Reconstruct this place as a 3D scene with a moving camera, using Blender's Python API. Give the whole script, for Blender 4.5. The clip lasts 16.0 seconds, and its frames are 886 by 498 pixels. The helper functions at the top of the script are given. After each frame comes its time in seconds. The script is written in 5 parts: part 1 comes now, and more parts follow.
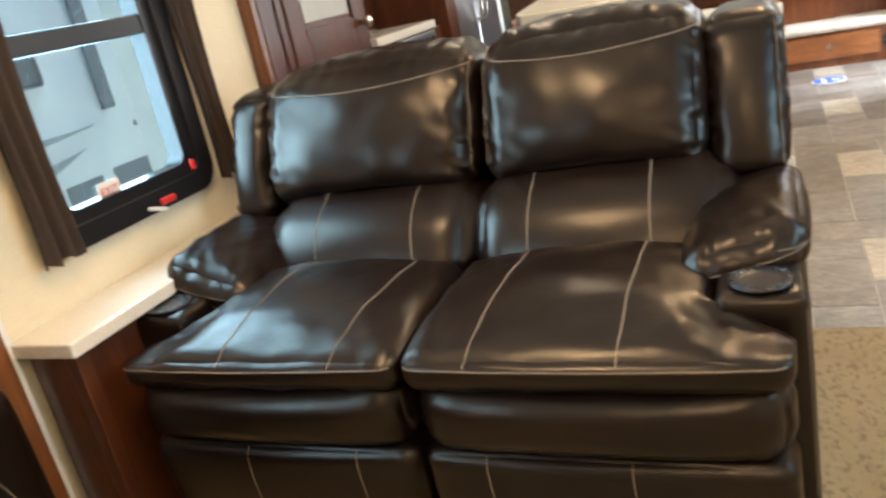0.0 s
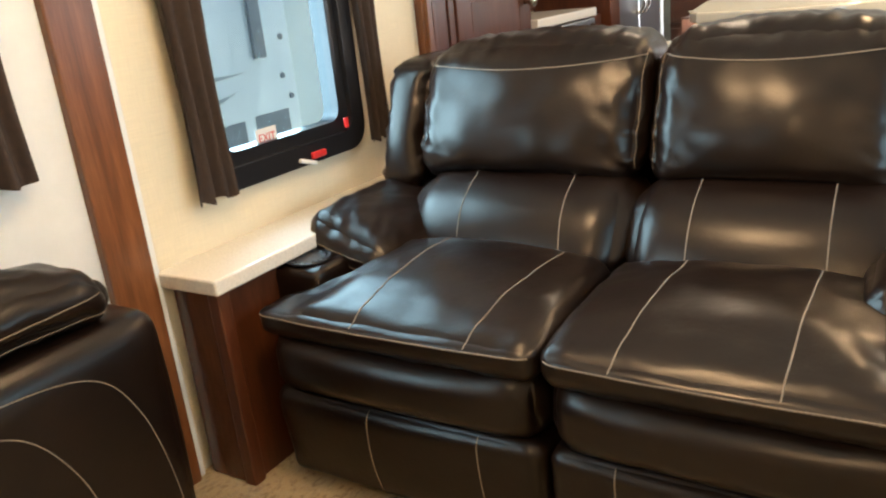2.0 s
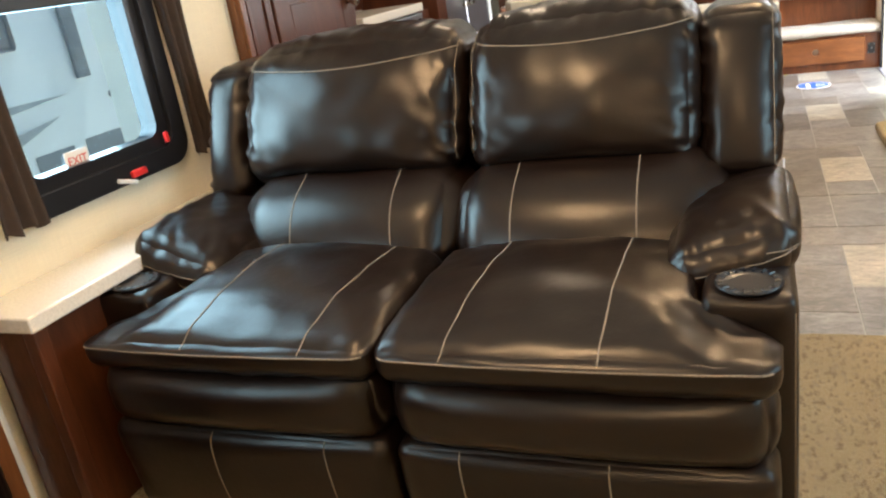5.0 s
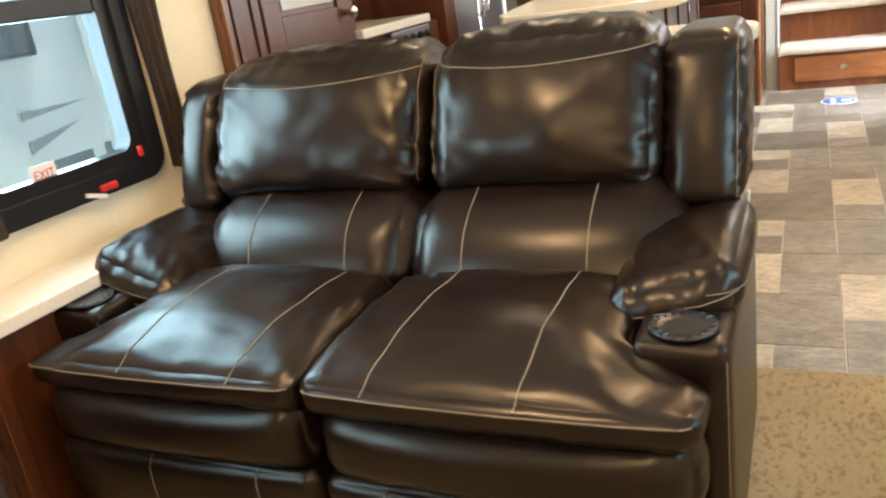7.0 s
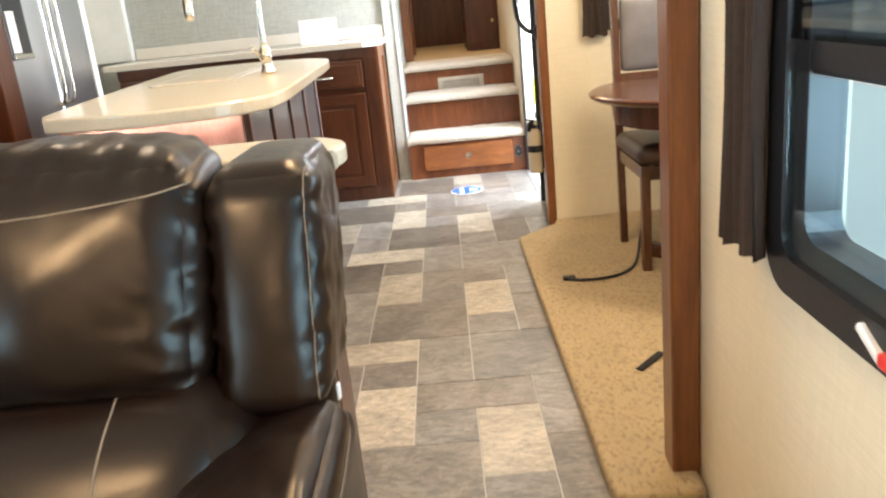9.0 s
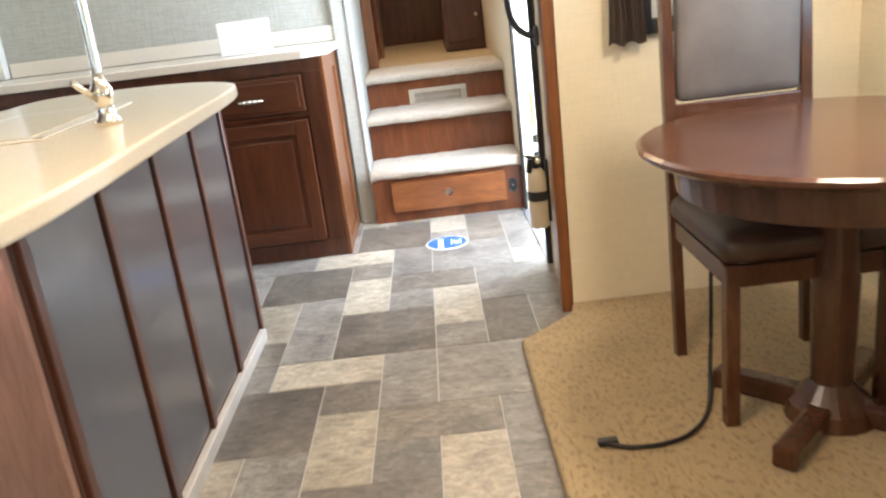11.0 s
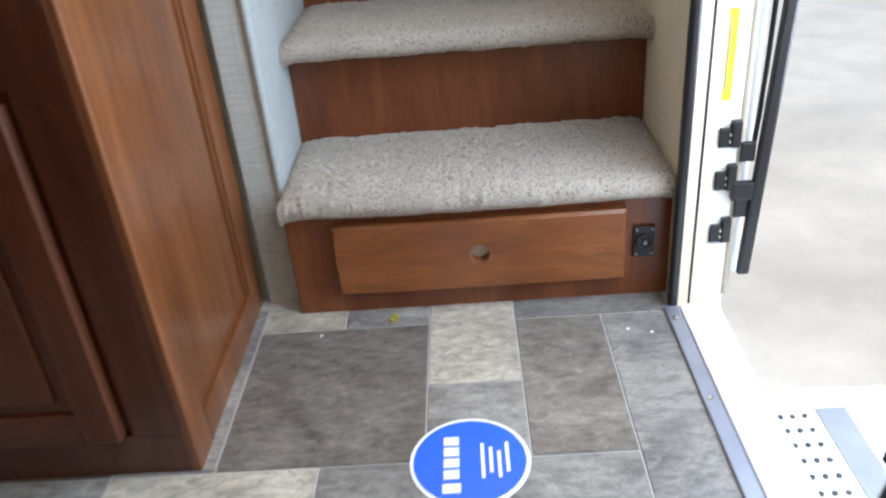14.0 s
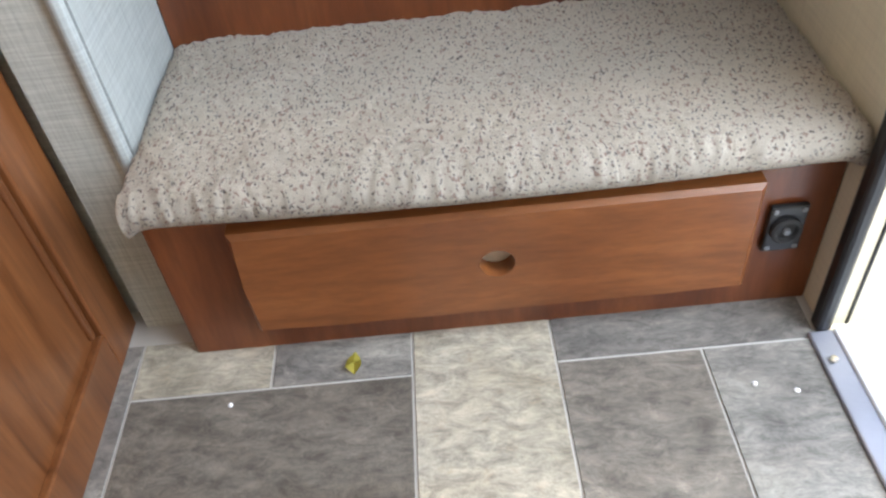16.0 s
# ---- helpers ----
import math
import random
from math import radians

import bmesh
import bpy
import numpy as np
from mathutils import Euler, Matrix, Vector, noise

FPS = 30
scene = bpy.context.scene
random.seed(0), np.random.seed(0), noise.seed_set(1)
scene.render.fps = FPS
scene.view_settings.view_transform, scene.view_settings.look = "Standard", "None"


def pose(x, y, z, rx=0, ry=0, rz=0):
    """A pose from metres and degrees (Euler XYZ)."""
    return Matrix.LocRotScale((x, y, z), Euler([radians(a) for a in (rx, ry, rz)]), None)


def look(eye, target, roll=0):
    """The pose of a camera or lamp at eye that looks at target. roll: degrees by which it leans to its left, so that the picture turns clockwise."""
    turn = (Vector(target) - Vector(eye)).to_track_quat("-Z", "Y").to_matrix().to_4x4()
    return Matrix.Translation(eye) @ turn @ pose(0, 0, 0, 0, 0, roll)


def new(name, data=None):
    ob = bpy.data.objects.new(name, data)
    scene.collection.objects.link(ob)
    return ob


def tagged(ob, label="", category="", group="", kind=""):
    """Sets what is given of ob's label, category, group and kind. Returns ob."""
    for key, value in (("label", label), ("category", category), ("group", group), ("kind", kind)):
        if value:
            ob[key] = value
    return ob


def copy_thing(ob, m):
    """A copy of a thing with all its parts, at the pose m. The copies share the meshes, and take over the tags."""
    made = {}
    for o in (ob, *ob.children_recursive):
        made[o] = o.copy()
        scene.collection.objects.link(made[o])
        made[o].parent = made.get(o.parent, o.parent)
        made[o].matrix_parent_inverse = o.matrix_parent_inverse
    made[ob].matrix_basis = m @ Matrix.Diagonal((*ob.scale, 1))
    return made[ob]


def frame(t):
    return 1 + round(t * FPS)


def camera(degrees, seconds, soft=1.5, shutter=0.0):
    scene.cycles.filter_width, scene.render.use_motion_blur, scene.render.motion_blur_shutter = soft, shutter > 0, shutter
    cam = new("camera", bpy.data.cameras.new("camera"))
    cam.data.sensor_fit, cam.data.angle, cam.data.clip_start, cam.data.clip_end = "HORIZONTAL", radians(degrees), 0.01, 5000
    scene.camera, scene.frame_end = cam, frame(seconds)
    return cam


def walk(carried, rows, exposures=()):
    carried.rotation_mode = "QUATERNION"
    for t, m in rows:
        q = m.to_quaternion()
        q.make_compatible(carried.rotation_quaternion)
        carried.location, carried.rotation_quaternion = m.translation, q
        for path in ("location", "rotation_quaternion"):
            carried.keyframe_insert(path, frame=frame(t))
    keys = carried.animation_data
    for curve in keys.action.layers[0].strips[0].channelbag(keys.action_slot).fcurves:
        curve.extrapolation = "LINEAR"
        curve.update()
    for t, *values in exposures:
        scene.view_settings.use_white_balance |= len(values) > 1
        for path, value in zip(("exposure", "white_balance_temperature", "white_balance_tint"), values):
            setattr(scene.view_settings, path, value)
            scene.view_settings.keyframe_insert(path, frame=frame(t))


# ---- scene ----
from mathutils.bvhtree import BVHTree

cam = camera(58.6, 16.0, 2.2, 0.4)
PATH = [
    (0, (1.654, -0.403, 1.142), (0.854, 1.315, 0.503), -12.3),
    (0.5, (1.617, -0.424, 1.152), (0.671, 1.244, 0.584), -10.8),
    (1, (1.604, -0.408, 1.13), (0.613, 1.219, 0.521), -8.8),
    (1.5, (1.569, -0.401, 1.129), (0.563, 1.21, 0.503), -6.5),
    (2, (1.54, -0.397, 1.138), (0.507, 1.193, 0.503), -6.1),
    (2.5, (1.565, -0.393, 1.115), (0.573, 1.232, 0.501), -5.0),
    (3, (1.576, -0.382, 1.111), (0.691, 1.277, 0.431), -6.4),
    (3.5, (1.599, -0.362, 1.096), (0.814, 1.326, 0.365), -7.9),
    (4, (1.623, -0.356, 1.104), (0.918, 1.357, 0.349), -8.5),
    (4.5, (1.622, -0.367, 1.119), (0.907, 1.367, 0.424), -8.8),
    (7, (1.792, -0.228, 1.131), (0.954, 1.465, 0.475), -8.8),
    (7.5, (1.883, -0.164, 1.136), (1.352, 1.650, 0.484), -7.9),
    (8, (1.868, 0.017, 1.112), (1.63, 1.883, 0.431), -3.9),
    (8.5, (1.851, 0.19, 1.143), (1.836, 2.085, 0.506), -5.1),
    (9, (1.882, 0.405, 1.136), (1.841, 2.317, 0.551), -5.8),
    (9.5, (1.967, 0.708, 1.153), (1.839, 2.601, 0.521), -7.2),
    (10, (1.999, 1.003, 1.134), (1.995, 2.907, 0.52), -5.6),
    (12.3, (1.941, 2.91, 1.198), (1.881, 4.798, 0.541), -8.4),
    (12.5, (2.012, 3.136, 1.165), (1.907, 5.017, 0.495), -6.1),
    (13, (1.946, 3.59, 1.108), (1.848, 5.462, 0.413), -9.1),
    (13.5, (1.978, 4.011, 1.009), (1.745, 5.798, 0.142), -6.5),
    (14, (2.0, 4.356, 0.981), (1.916, 6.089, -0.014), -5.1),
    (14.5, (1.946, 4.639, 0.934), (1.918, 6.311, -0.162), -4.2),
    (15, (1.969, 4.875, 0.857), (1.816, 6.429, -0.393), -5.8),
    (15.5, (1.982, 5.015, 0.82), (1.925, 6.513, -0.503), -4.1),
    (16, (1.964, 5.127, 0.804), (1.922, 6.573, -0.577), -6.7),
]
walk(cam, [(t, look(eye, target, roll)) for t, eye, target, roll in PATH], [(0, 0.3, 6400, 10), (4.5, 0.3, 6400, 10), (7, 0.4, 6800, 10), (7.5, 0.4, 7700, 10), (8, 0.45, 7500, 10), (8.5, 0.47, 6600, 10), (9, 0.52, 6400, 10), (10, 0.56, 6300, 10), (12.5, -0.1, 5750, 10), (13.5, -0.5, 5750, 9), (14.5, -0.88, 5900, 10), (15, -0.8, 6150, 10), (15.5, -0.66, 6150, 10), (16, -0.5, 6150, 10)])

# ---- world, sun, lamps ----
world = bpy.data.worlds.new("world")
scene.world = world
world.use_nodes = True
wn = world.node_tree.nodes
sky = wn.new("ShaderNodeTexSky")
sky.sky_type = "NISHITA"
sky.sun_disc = False
sky.sun_elevation = radians(65)
sky.sun_rotation = radians(8)
wn["Background"].inputs[1].default_value = 0.15
world.node_tree.links.new(sky.outputs[0], wn["Background"].inputs[0])
sun = new("sun", bpy.data.lights.new("sun", "SUN"))
sun.data.energy = 5.0
sun.data.angle = radians(0.6)
sun.data.color = (1.0, 0.95, 0.88)
sun.matrix_world = look((1.6, 11.5, 25), (0, 0, 0))


def area_lamp(m, w, h, watts, colour):
    lamp = new("lamp", bpy.data.lights.new("lamp", "AREA"))
    lamp.data.shape, lamp.data.size, lamp.data.size_y = "RECTANGLE", w, h
    lamp.data.energy, lamp.data.color = watts, colour
    lamp.matrix_world = m
    return lamp


WARM = (1.0, 0.80, 0.57)
DAY = (0.72, 0.88, 1.0)
CEIL = 2.15
AMBER = (1.0, 0.68, 0.37)
LAMPS = [(0.95, 0.6, 17, AMBER), (1.80, 2.75, 17, AMBER), (1.6, -0.9, 14, AMBER), (0.7, 3.0, 5, WARM), (2.85, 3.2, 20, WARM)]
for lx, ly, watts, tone in LAMPS:
    area_lamp(look((lx, ly, CEIL - 0.03), (lx, ly + 0.001, 0)), 0.22, 0.22, watts, tone)
area_lamp(look((2.0, 7.3, 2.72), (2.0, 7.301, 0)), 0.22, 0.22, 18, AMBER)
# daylight in the openings
area_lamp(look((-0.10, 1.22, 1.15), (1, 1.22, 0.95)), 0.5, 0.85, 20, DAY)
area_lamp(look((-0.10, -0.29, 1.2), (1, -0.2, 0.95)), 0.95, 0.7, 26, DAY)
area_lamp(look((2.50, 1.0, 1.15), (1.4, 1.0, 0.95)), 0.9, 0.85, 22, DAY)
area_lamp(look((2.75, 5.3, 1.1), (1.4, 5.1, 0.4)), 0.75, 1.9, 84, (0.86, 0.93, 1.0))
area_lamp(look((3.35, 3.2, 1.3), (2.4, 3.2, 0.9)), 0.9, 0.6, 9, DAY)


# ---- materials ----
def nodes_of(name):
    m = bpy.data.materials.new(name)
    m.use_nodes = True
    t = m.node_tree
    return m, t, t.nodes["Principled BSDF"]


def node(t, kind, **values):
    n = t.nodes.new(kind)
    for k, v in values.items():
        n.inputs[k.replace("_", " ")].default_value = v
    return n


def coords(t, stretch):
    tc = t.nodes.new("ShaderNodeTexCoord")
    mp = t.nodes.new("ShaderNodeMapping")
    mp.inputs["Scale"].default_value = stretch
    t.links.new(tc.outputs["Object"], mp.inputs["Vector"])
    return mp.outputs[0]


def ramp(t, src, stops):
    r = t.nodes.new("ShaderNodeValToRGB")
    els = r.color_ramp.elements
    while len(els) < len(stops):
        els.new(0.5)
    for e, (p, c) in zip(els, stops):
        e.position, e.color = p, (*c, 1)
    t.links.new(src, r.inputs[0])
    return r.outputs[0]


def bump(t, src, bsdf, strength, dist):
    b = node(t, "ShaderNodeBump", Strength=strength, Distance=dist)
    t.links.new(src, b.inputs["Height"])
    t.links.new(b.outputs[0], bsdf.inputs["Normal"])


def plain(name, c, rough=0.5, metal=0.0, vary=0.12, scale=9.0, relief=0.15, rscale=120.0, coat=0.0, stretch=(1, 1, 1), dist=0.002):
    """Paint, metal, plastic, stone: two scales of variation and a fine relief."""
    m, t, b = nodes_of(name)
    v = coords(t, stretch)
    n1 = node(t, "ShaderNodeTexNoise", Scale=scale, Detail=5.0, Roughness=0.6)
    t.links.new(v, n1.inputs["Vector"])
    lo, hi = tuple(x * (1 - vary) for x in c), tuple(min(1, x * (1 + vary)) for x in c)
    t.links.new(ramp(t, n1.outputs[0], [(0.3, lo), (0.7, hi)]), b.inputs["Base Color"])
    n2 = node(t, "ShaderNodeTexNoise", Scale=rscale, Detail=3.0)
    t.links.new(v, n2.inputs["Vector"])
    if relief:
        bump(t, n2.outputs[0], b, relief, dist)
    mr = node(t, "ShaderNodeMapRange")
    mr.inputs["To Min"].default_value, mr.inputs["To Max"].default_value = rough * 0.85, min(1, rough * 1.2)
    t.links.new(n1.outputs[0], mr.inputs["Value"])
    t.links.new(mr.outputs[0], b.inputs["Roughness"])
    b.inputs["Metallic"].default_value = metal
    b.inputs["Coat Weight"].default_value = coat
    b.inputs["Coat Roughness"].default_value = 0.15
    return m


def wood(name, dark, mid, light, stretch, rough=0.34):
    m, t, b = nodes_of(name)
    v = coords(t, stretch)
    n1 = node(t, "ShaderNodeTexNoise", Scale=2.2, Detail=7.0, Roughness=0.62, Distortion=0.6)
    n2 = node(t, "ShaderNodeTexNoise", Scale=16.0, Detail=4.0, Roughness=0.7)
    t.links.new(v, n1.inputs["Vector"])
    t.links.new(v, n2.inputs["Vector"])
    c1 = ramp(t, n1.outputs[0], [(0.25, dark), (0.5, mid), (0.78, light)])
    c2 = ramp(t, n2.outputs[0], [(0.35, (0.72, 0.72, 0.72)), (0.6, (1, 1, 1))])
    mx = t.nodes.new("ShaderNodeMix")
    mx.data_type, mx.blend_type = "RGBA", "MULTIPLY"
    mx.inputs[0].default_value = 0.75
    t.links.new(c1, mx.inputs[6])
    t.links.new(c2, mx.inputs[7])
    info = t.nodes.new("ShaderNodeObjectInfo")
    hv = node(t, "ShaderNodeHueSaturation")
    mr = node(t, "ShaderNodeMapRange")
    mr.inputs["To Min"].default_value, mr.inputs["To Max"].default_value = 0.86, 1.14
    t.links.new(info.outputs["Random"], mr.inputs["Value"])
    t.links.new(mr.outputs[0], hv.inputs["Value"])
    t.links.new(mx.outputs[2], hv.inputs["Color"])
    t.links.new(hv.outputs[0], b.inputs["Base Color"])
    bump(t, n2.outputs[0], b, 0.05, 0.001)
    b.inputs["Roughness"].default_value = rough
    b.inputs["Coat Weight"].default_value = 0.15
    b.inputs["Coat Roughness"].default_value = 0.22
    return m


def fleck_carpet(name, base, dark, brown, scale, cover=0.42):
    m, t, b = nodes_of(name)
    v = coords(t, (1, 1, 1))
    n1 = node(t, "ShaderNodeTexNoise", Scale=scale, Detail=1.5, Roughness=0.5)
    n2 = node(t, "ShaderNodeTexNoise", Scale=scale * 0.8, Detail=1.5, Roughness=0.5)
    n3 = node(t, "ShaderNodeTexNoise", Scale=6.0, Detail=4.0)
    n4 = node(t, "ShaderNodeTexNoise", Scale=scale * 2.2, Detail=4.0, Roughness=0.8)
    v2 = coords(t, (1.25, 0.7, 1.0))
    for n, vv in ((n1, v2), (n2, v2), (n3, v), (n4, v)):
        t.links.new(vv, n.inputs["Vector"])
    low = tuple(x * 0.86 for x in base)
    c1 = ramp(t, n3.outputs[0], [(0.3, low), (0.7, base)])
    f1 = ramp(t, n1.outputs[0], [(cover - 0.06, (1, 1, 1)), (cover, (0, 0, 0))])
    f2 = ramp(t, n2.outputs[0], [(cover - 0.05, (1, 1, 1)), (cover + 0.01, (0, 0, 0))])
    last = c1
    for f, c in ((f2, brown), (f1, dark)):
        mx = t.nodes.new("ShaderNodeMix")
        mx.data_type = "RGBA"
        mx.inputs[7].default_value = (*c, 1)
        t.links.new(f, mx.inputs[0])
        t.links.new(last, mx.inputs[6])
        last = mx.outputs[2]
    t.links.new(last, b.inputs["Base Color"])
    bump(t, n4.outputs[0], b, 1.0, 0.008)
    b.inputs["Roughness"].default_value = 0.95
    b.inputs["Sheen Weight"].default_value = 0.2
    return m


def leather(name):
    """Dark brown leather: soft sheen, pebbled grain, faint pull wrinkles."""
    m, t, b = nodes_of(name)
    v = coords(t, (1, 1, 1))
    n1 = node(t, "ShaderNodeTexNoise", Scale=4.0, Detail=5.0, Roughness=0.6)
    n2 = node(t, "ShaderNodeTexVoronoi", Scale=380.0)
    n3 = node(t, "ShaderNodeTexNoise", Scale=9.0, Detail=2.0, Distortion=0.5)
    n4 = node(t, "ShaderNodeTexNoise", Scale=60.0, Detail=3.0, Roughness=0.55, Distortion=0.2)
    for n in (n1, n2, n3, n4):
        t.links.new(v, n.inputs["Vector"])
    t.links.new(ramp(t, n1.outputs[0], [(0.3, (0.0045, 0.0022, 0.0015)), (0.7, (0.0100, 0.0048, 0.0030))]), b.inputs["Base Color"])
    mr = node(t, "ShaderNodeMapRange")
    mr.inputs["To Min"].default_value, mr.inputs["To Max"].default_value = 0.25, 0.37
    t.links.new(n4.outputs[0], mr.inputs["Value"])
    t.links.new(mr.outputs[0], b.inputs["Roughness"])
    last = None
    for src, strength, dist in ((n3.outputs[0], 0.12, 0.008), (n4.outputs[0], 0.22, 0.0022), (n2.outputs["Distance"], 0.16, 0.0006)):
        bp = node(t, "ShaderNodeBump", Strength=strength, Distance=dist)
        t.links.new(src, bp.inputs["Height"])
        if last:
            t.links.new(last, bp.inputs["Normal"])
        last = bp.outputs[0]
    t.links.new(last, b.inputs["Normal"])
    b.inputs["Specular IOR Level"].default_value = 0.40
    # warm tone of the lamps painted into the leather's highlights
    b.inputs["Specular Tint"].default_value = (1.0, 0.91, 0.82, 1)
    return m


def slate(name, dark, light, vein):
    m, t, b = nodes_of(name)
    v = coords(t, (1, 1, 1))
    info = t.nodes.new("ShaderNodeObjectInfo")
    off = t.nodes.new("ShaderNodeVectorMath")
    off.operation = "MULTIPLY_ADD"
    sc = t.nodes.new("ShaderNodeCombineXYZ")
    for i in range(3):
        t.links.new(info.outputs["Random"], sc.inputs[i])
    off.inputs[1].default_value = (37, 53, 11)
    t.links.new(sc.outputs[0], off.inputs[0])
    t.links.new(v, off.inputs[2])
    n1 = node(t, "ShaderNodeTexNoise", Scale=5.5, Detail=10.0, Roughness=0.74, Distortion=0.5)
    n2 = node(t, "ShaderNodeTexNoise", Scale=24.0, Detail=9.0, Roughness=0.8, Distortion=0.7)
    t.links.new(off.outputs[0], n1.inputs["Vector"])
    t.links.new(off.outputs[0], n2.inputs["Vector"])
    c1 = ramp(t, n1.outputs[0], [(0.34, dark), (0.5, tuple((a + c) / 2 for a, c in zip(dark, light))), (0.66, light)])
    c2 = ramp(t, n2.outputs[0], [(0.56, (0, 0, 0)), (0.72, (0.8, 0.8, 0.8))])
    mx = t.nodes.new("ShaderNodeMix")
    mx.data_type = "RGBA"
    mx.inputs[7].default_value = (*vein, 1)
    t.links.new(c2, mx.inputs[0])
    t.links.new(c1, mx.inputs[6])
    st = t.nodes.new("ShaderNodeMapping")
    st.inputs["Scale"].default_value = (0.7, 1.7, 1.0)
    st.inputs["Rotation"].default_value = (0, 0, 0.7)
    t.links.new(off.outputs[0], st.inputs["Vector"])
    n3 = node(t, "ShaderNodeTexNoise", Scale=30.0, Detail=12.0, Roughness=0.86, Distortion=0.5)
    t.links.new(st.outputs[0], n3.inputs["Vector"])
    c3 = ramp(t, n3.outputs[0], [(0.40, (0.45, 0.44, 0.42)), (0.50, (0.98, 0.97, 0.95)), (0.60, (1.5, 1.46, 1.38))])
    m3 = t.nodes.new("ShaderNodeMix")
    m3.data_type, m3.blend_type = "RGBA", "MULTIPLY"
    m3.inputs[0].default_value = 0.8
    t.links.new(mx.outputs[2], m3.inputs[6])
    t.links.new(c3, m3.inputs[7])
    hv = node(t, "ShaderNodeHueSaturation")
    mr = node(t, "ShaderNodeMapRange")
    mr.inputs["To Min"].default_value, mr.inputs["To Max"].default_value = 0.85, 1.25
    t.links.new(info.outputs["Random"], mr.inputs["Value"])
    t.links.new(mr.outputs[0], hv.inputs["Value"])
    t.links.new(m3.outputs[2], hv.inputs["Color"])
    t.links.new(hv.outputs[0], b.inputs["Base Color"])
    bump(t, n3.outputs[0], b, 0.5, 0.002)
    b.inputs["Roughness"].default_value = 0.31
    return m


def linen(name, c, low=0.88):
    m, t, b = nodes_of(name)
    hs = []
    for st in ((1, 1, 26), (26, 26, 1)):
        n = node(t, "ShaderNodeTexNoise", Scale=14.0, Detail=3.0)
        t.links.new(coords(t, st), n.inputs["Vector"])
        hs.append(n.outputs[0])
    ad = t.nodes.new("ShaderNodeMath")
    ad.operation = "ADD"
    t.links.new(hs[0], ad.inputs[0])
    t.links.new(hs[1], ad.inputs[1])
    hf = t.nodes.new("ShaderNodeMath")
    hf.operation = "MULTIPLY"
    hf.inputs[1].default_value = 0.5
    t.links.new(ad.outputs[0], hf.inputs[0])
    t.links.new(ramp(t, hf.outputs[0], [(0.35, tuple(x * low for x in c)), (0.65, c)]), b.inputs["Base Color"])
    bump(t, hf.outputs[0], b, 0.2, 0.001)
    b.inputs["Roughness"].default_value = 0.7
    return m


def glass_mat(name, tint):
    m, t, b = nodes_of(name)
    out = t.nodes["Material Output"]
    tr = node(t, "ShaderNodeBsdfTransparent", Color=(*tint, 1))
    gl = node(t, "ShaderNodeBsdfGlossy", Roughness=0.02)
    lw = node(t, "ShaderNodeLayerWeight", Blend=0.5)
    pw = t.nodes.new("ShaderNodeMath")
    pw.operation = "POWER"
    pw.inputs[1].default_value = 4.0
    t.links.new(lw.outputs["Facing"], pw.inputs[0])
    fr = t.nodes.new("ShaderNodeMath")
    fr.operation = "MULTIPLY_ADD"
    fr.inputs[1].default_value, fr.inputs[2].default_value = 0.5, 0.03
    t.links.new(pw.outputs[0], fr.inputs[0])
    mx = t.nodes.new("ShaderNodeMixShader")
    t.links.new(fr.outputs[0], mx.inputs[0])
    t.links.new(tr.outputs[0], mx.inputs[1])
    t.links.new(gl.outputs[0], mx.inputs[2])
    t.links.new(mx.outputs[0], out.inputs[0])
    return m


def glow(name, c, s):
    m, t, b = nodes_of(name)
    b.inputs["Base Color"].default_value = (*c, 1)
    b.inputs["Emission Color"].default_value = (*c, 1)
    b.inputs["Emission Strength"].default_value = s
    return m


LEATHER = leather("leather")
THREAD = plain("thread", (0.20, 0.155, 0.11), 0.8, scale=300)
BLACKP = plain("black plastic", (0.012, 0.012, 0.014), 0.32)
CHERRY_Z = wood("cherry upright", (0.046, 0.013, 0.0055), (0.082, 0.024, 0.009), (0.128, 0.042, 0.016), (9, 9, 1.1))
CHERRY_X = wood("cherry lying", (0.046, 0.013, 0.0055), (0.082, 0.024, 0.009), (0.128, 0.042, 0.016), (1.1, 9, 9))
RISER_Z = wood("riser wood", (0.085, 0.022, 0.007), (0.155, 0.045, 0.014), (0.25, 0.085, 0.028), (5, 9, 0.8))
MAPLE_X = wood("drawer wood", (0.15, 0.047, 0.013), (0.245, 0.082, 0.023), (0.34, 0.125, 0.038), (1.3, 9, 7))
TRIM = wood("slide trim wood", (0.085, 0.028, 0.009), (0.165, 0.058, 0.019), (0.25, 0.098, 0.034), (14, 14, 1.0), 0.3)
PANELW = wood("island side wood", (0.06, 0.03, 0.022), (0.10, 0.05, 0.036), (0.13, 0.075, 0.058), (9, 9, 0.9), 0.3)
ISLEP = plain("dark satin laminate", (0.050, 0.044, 0.046), 0.36, vary=0.2, scale=5, relief=0.04, coat=0.6, stretch=(4, 4, 0.6))
DARKW = wood("dining wood", (0.05, 0.02, 0.012), (0.085, 0.035, 0.02), (0.12, 0.052, 0.03), (6, 6, 1.4), 0.2)
CREAM = linen("cream wall paper", (0.78, 0.70, 0.53))
GREYW = linen("grey linen wall paper", (0.48, 0.49, 0.45), 0.66)
BLUEW = linen("pale blue grey wall paper", (0.41, 0.44, 0.435), 0.72)
WHITEW = plain("white wall", (0.74, 0.75, 0.74), 0.6, vary=0.05)
PALE = plain("pale trim", (0.66, 0.67, 0.66), 0.5, vary=0.05)
CEILM = plain("ceiling paint", (0.80, 0.76, 0.68), 0.7, vary=0.04)
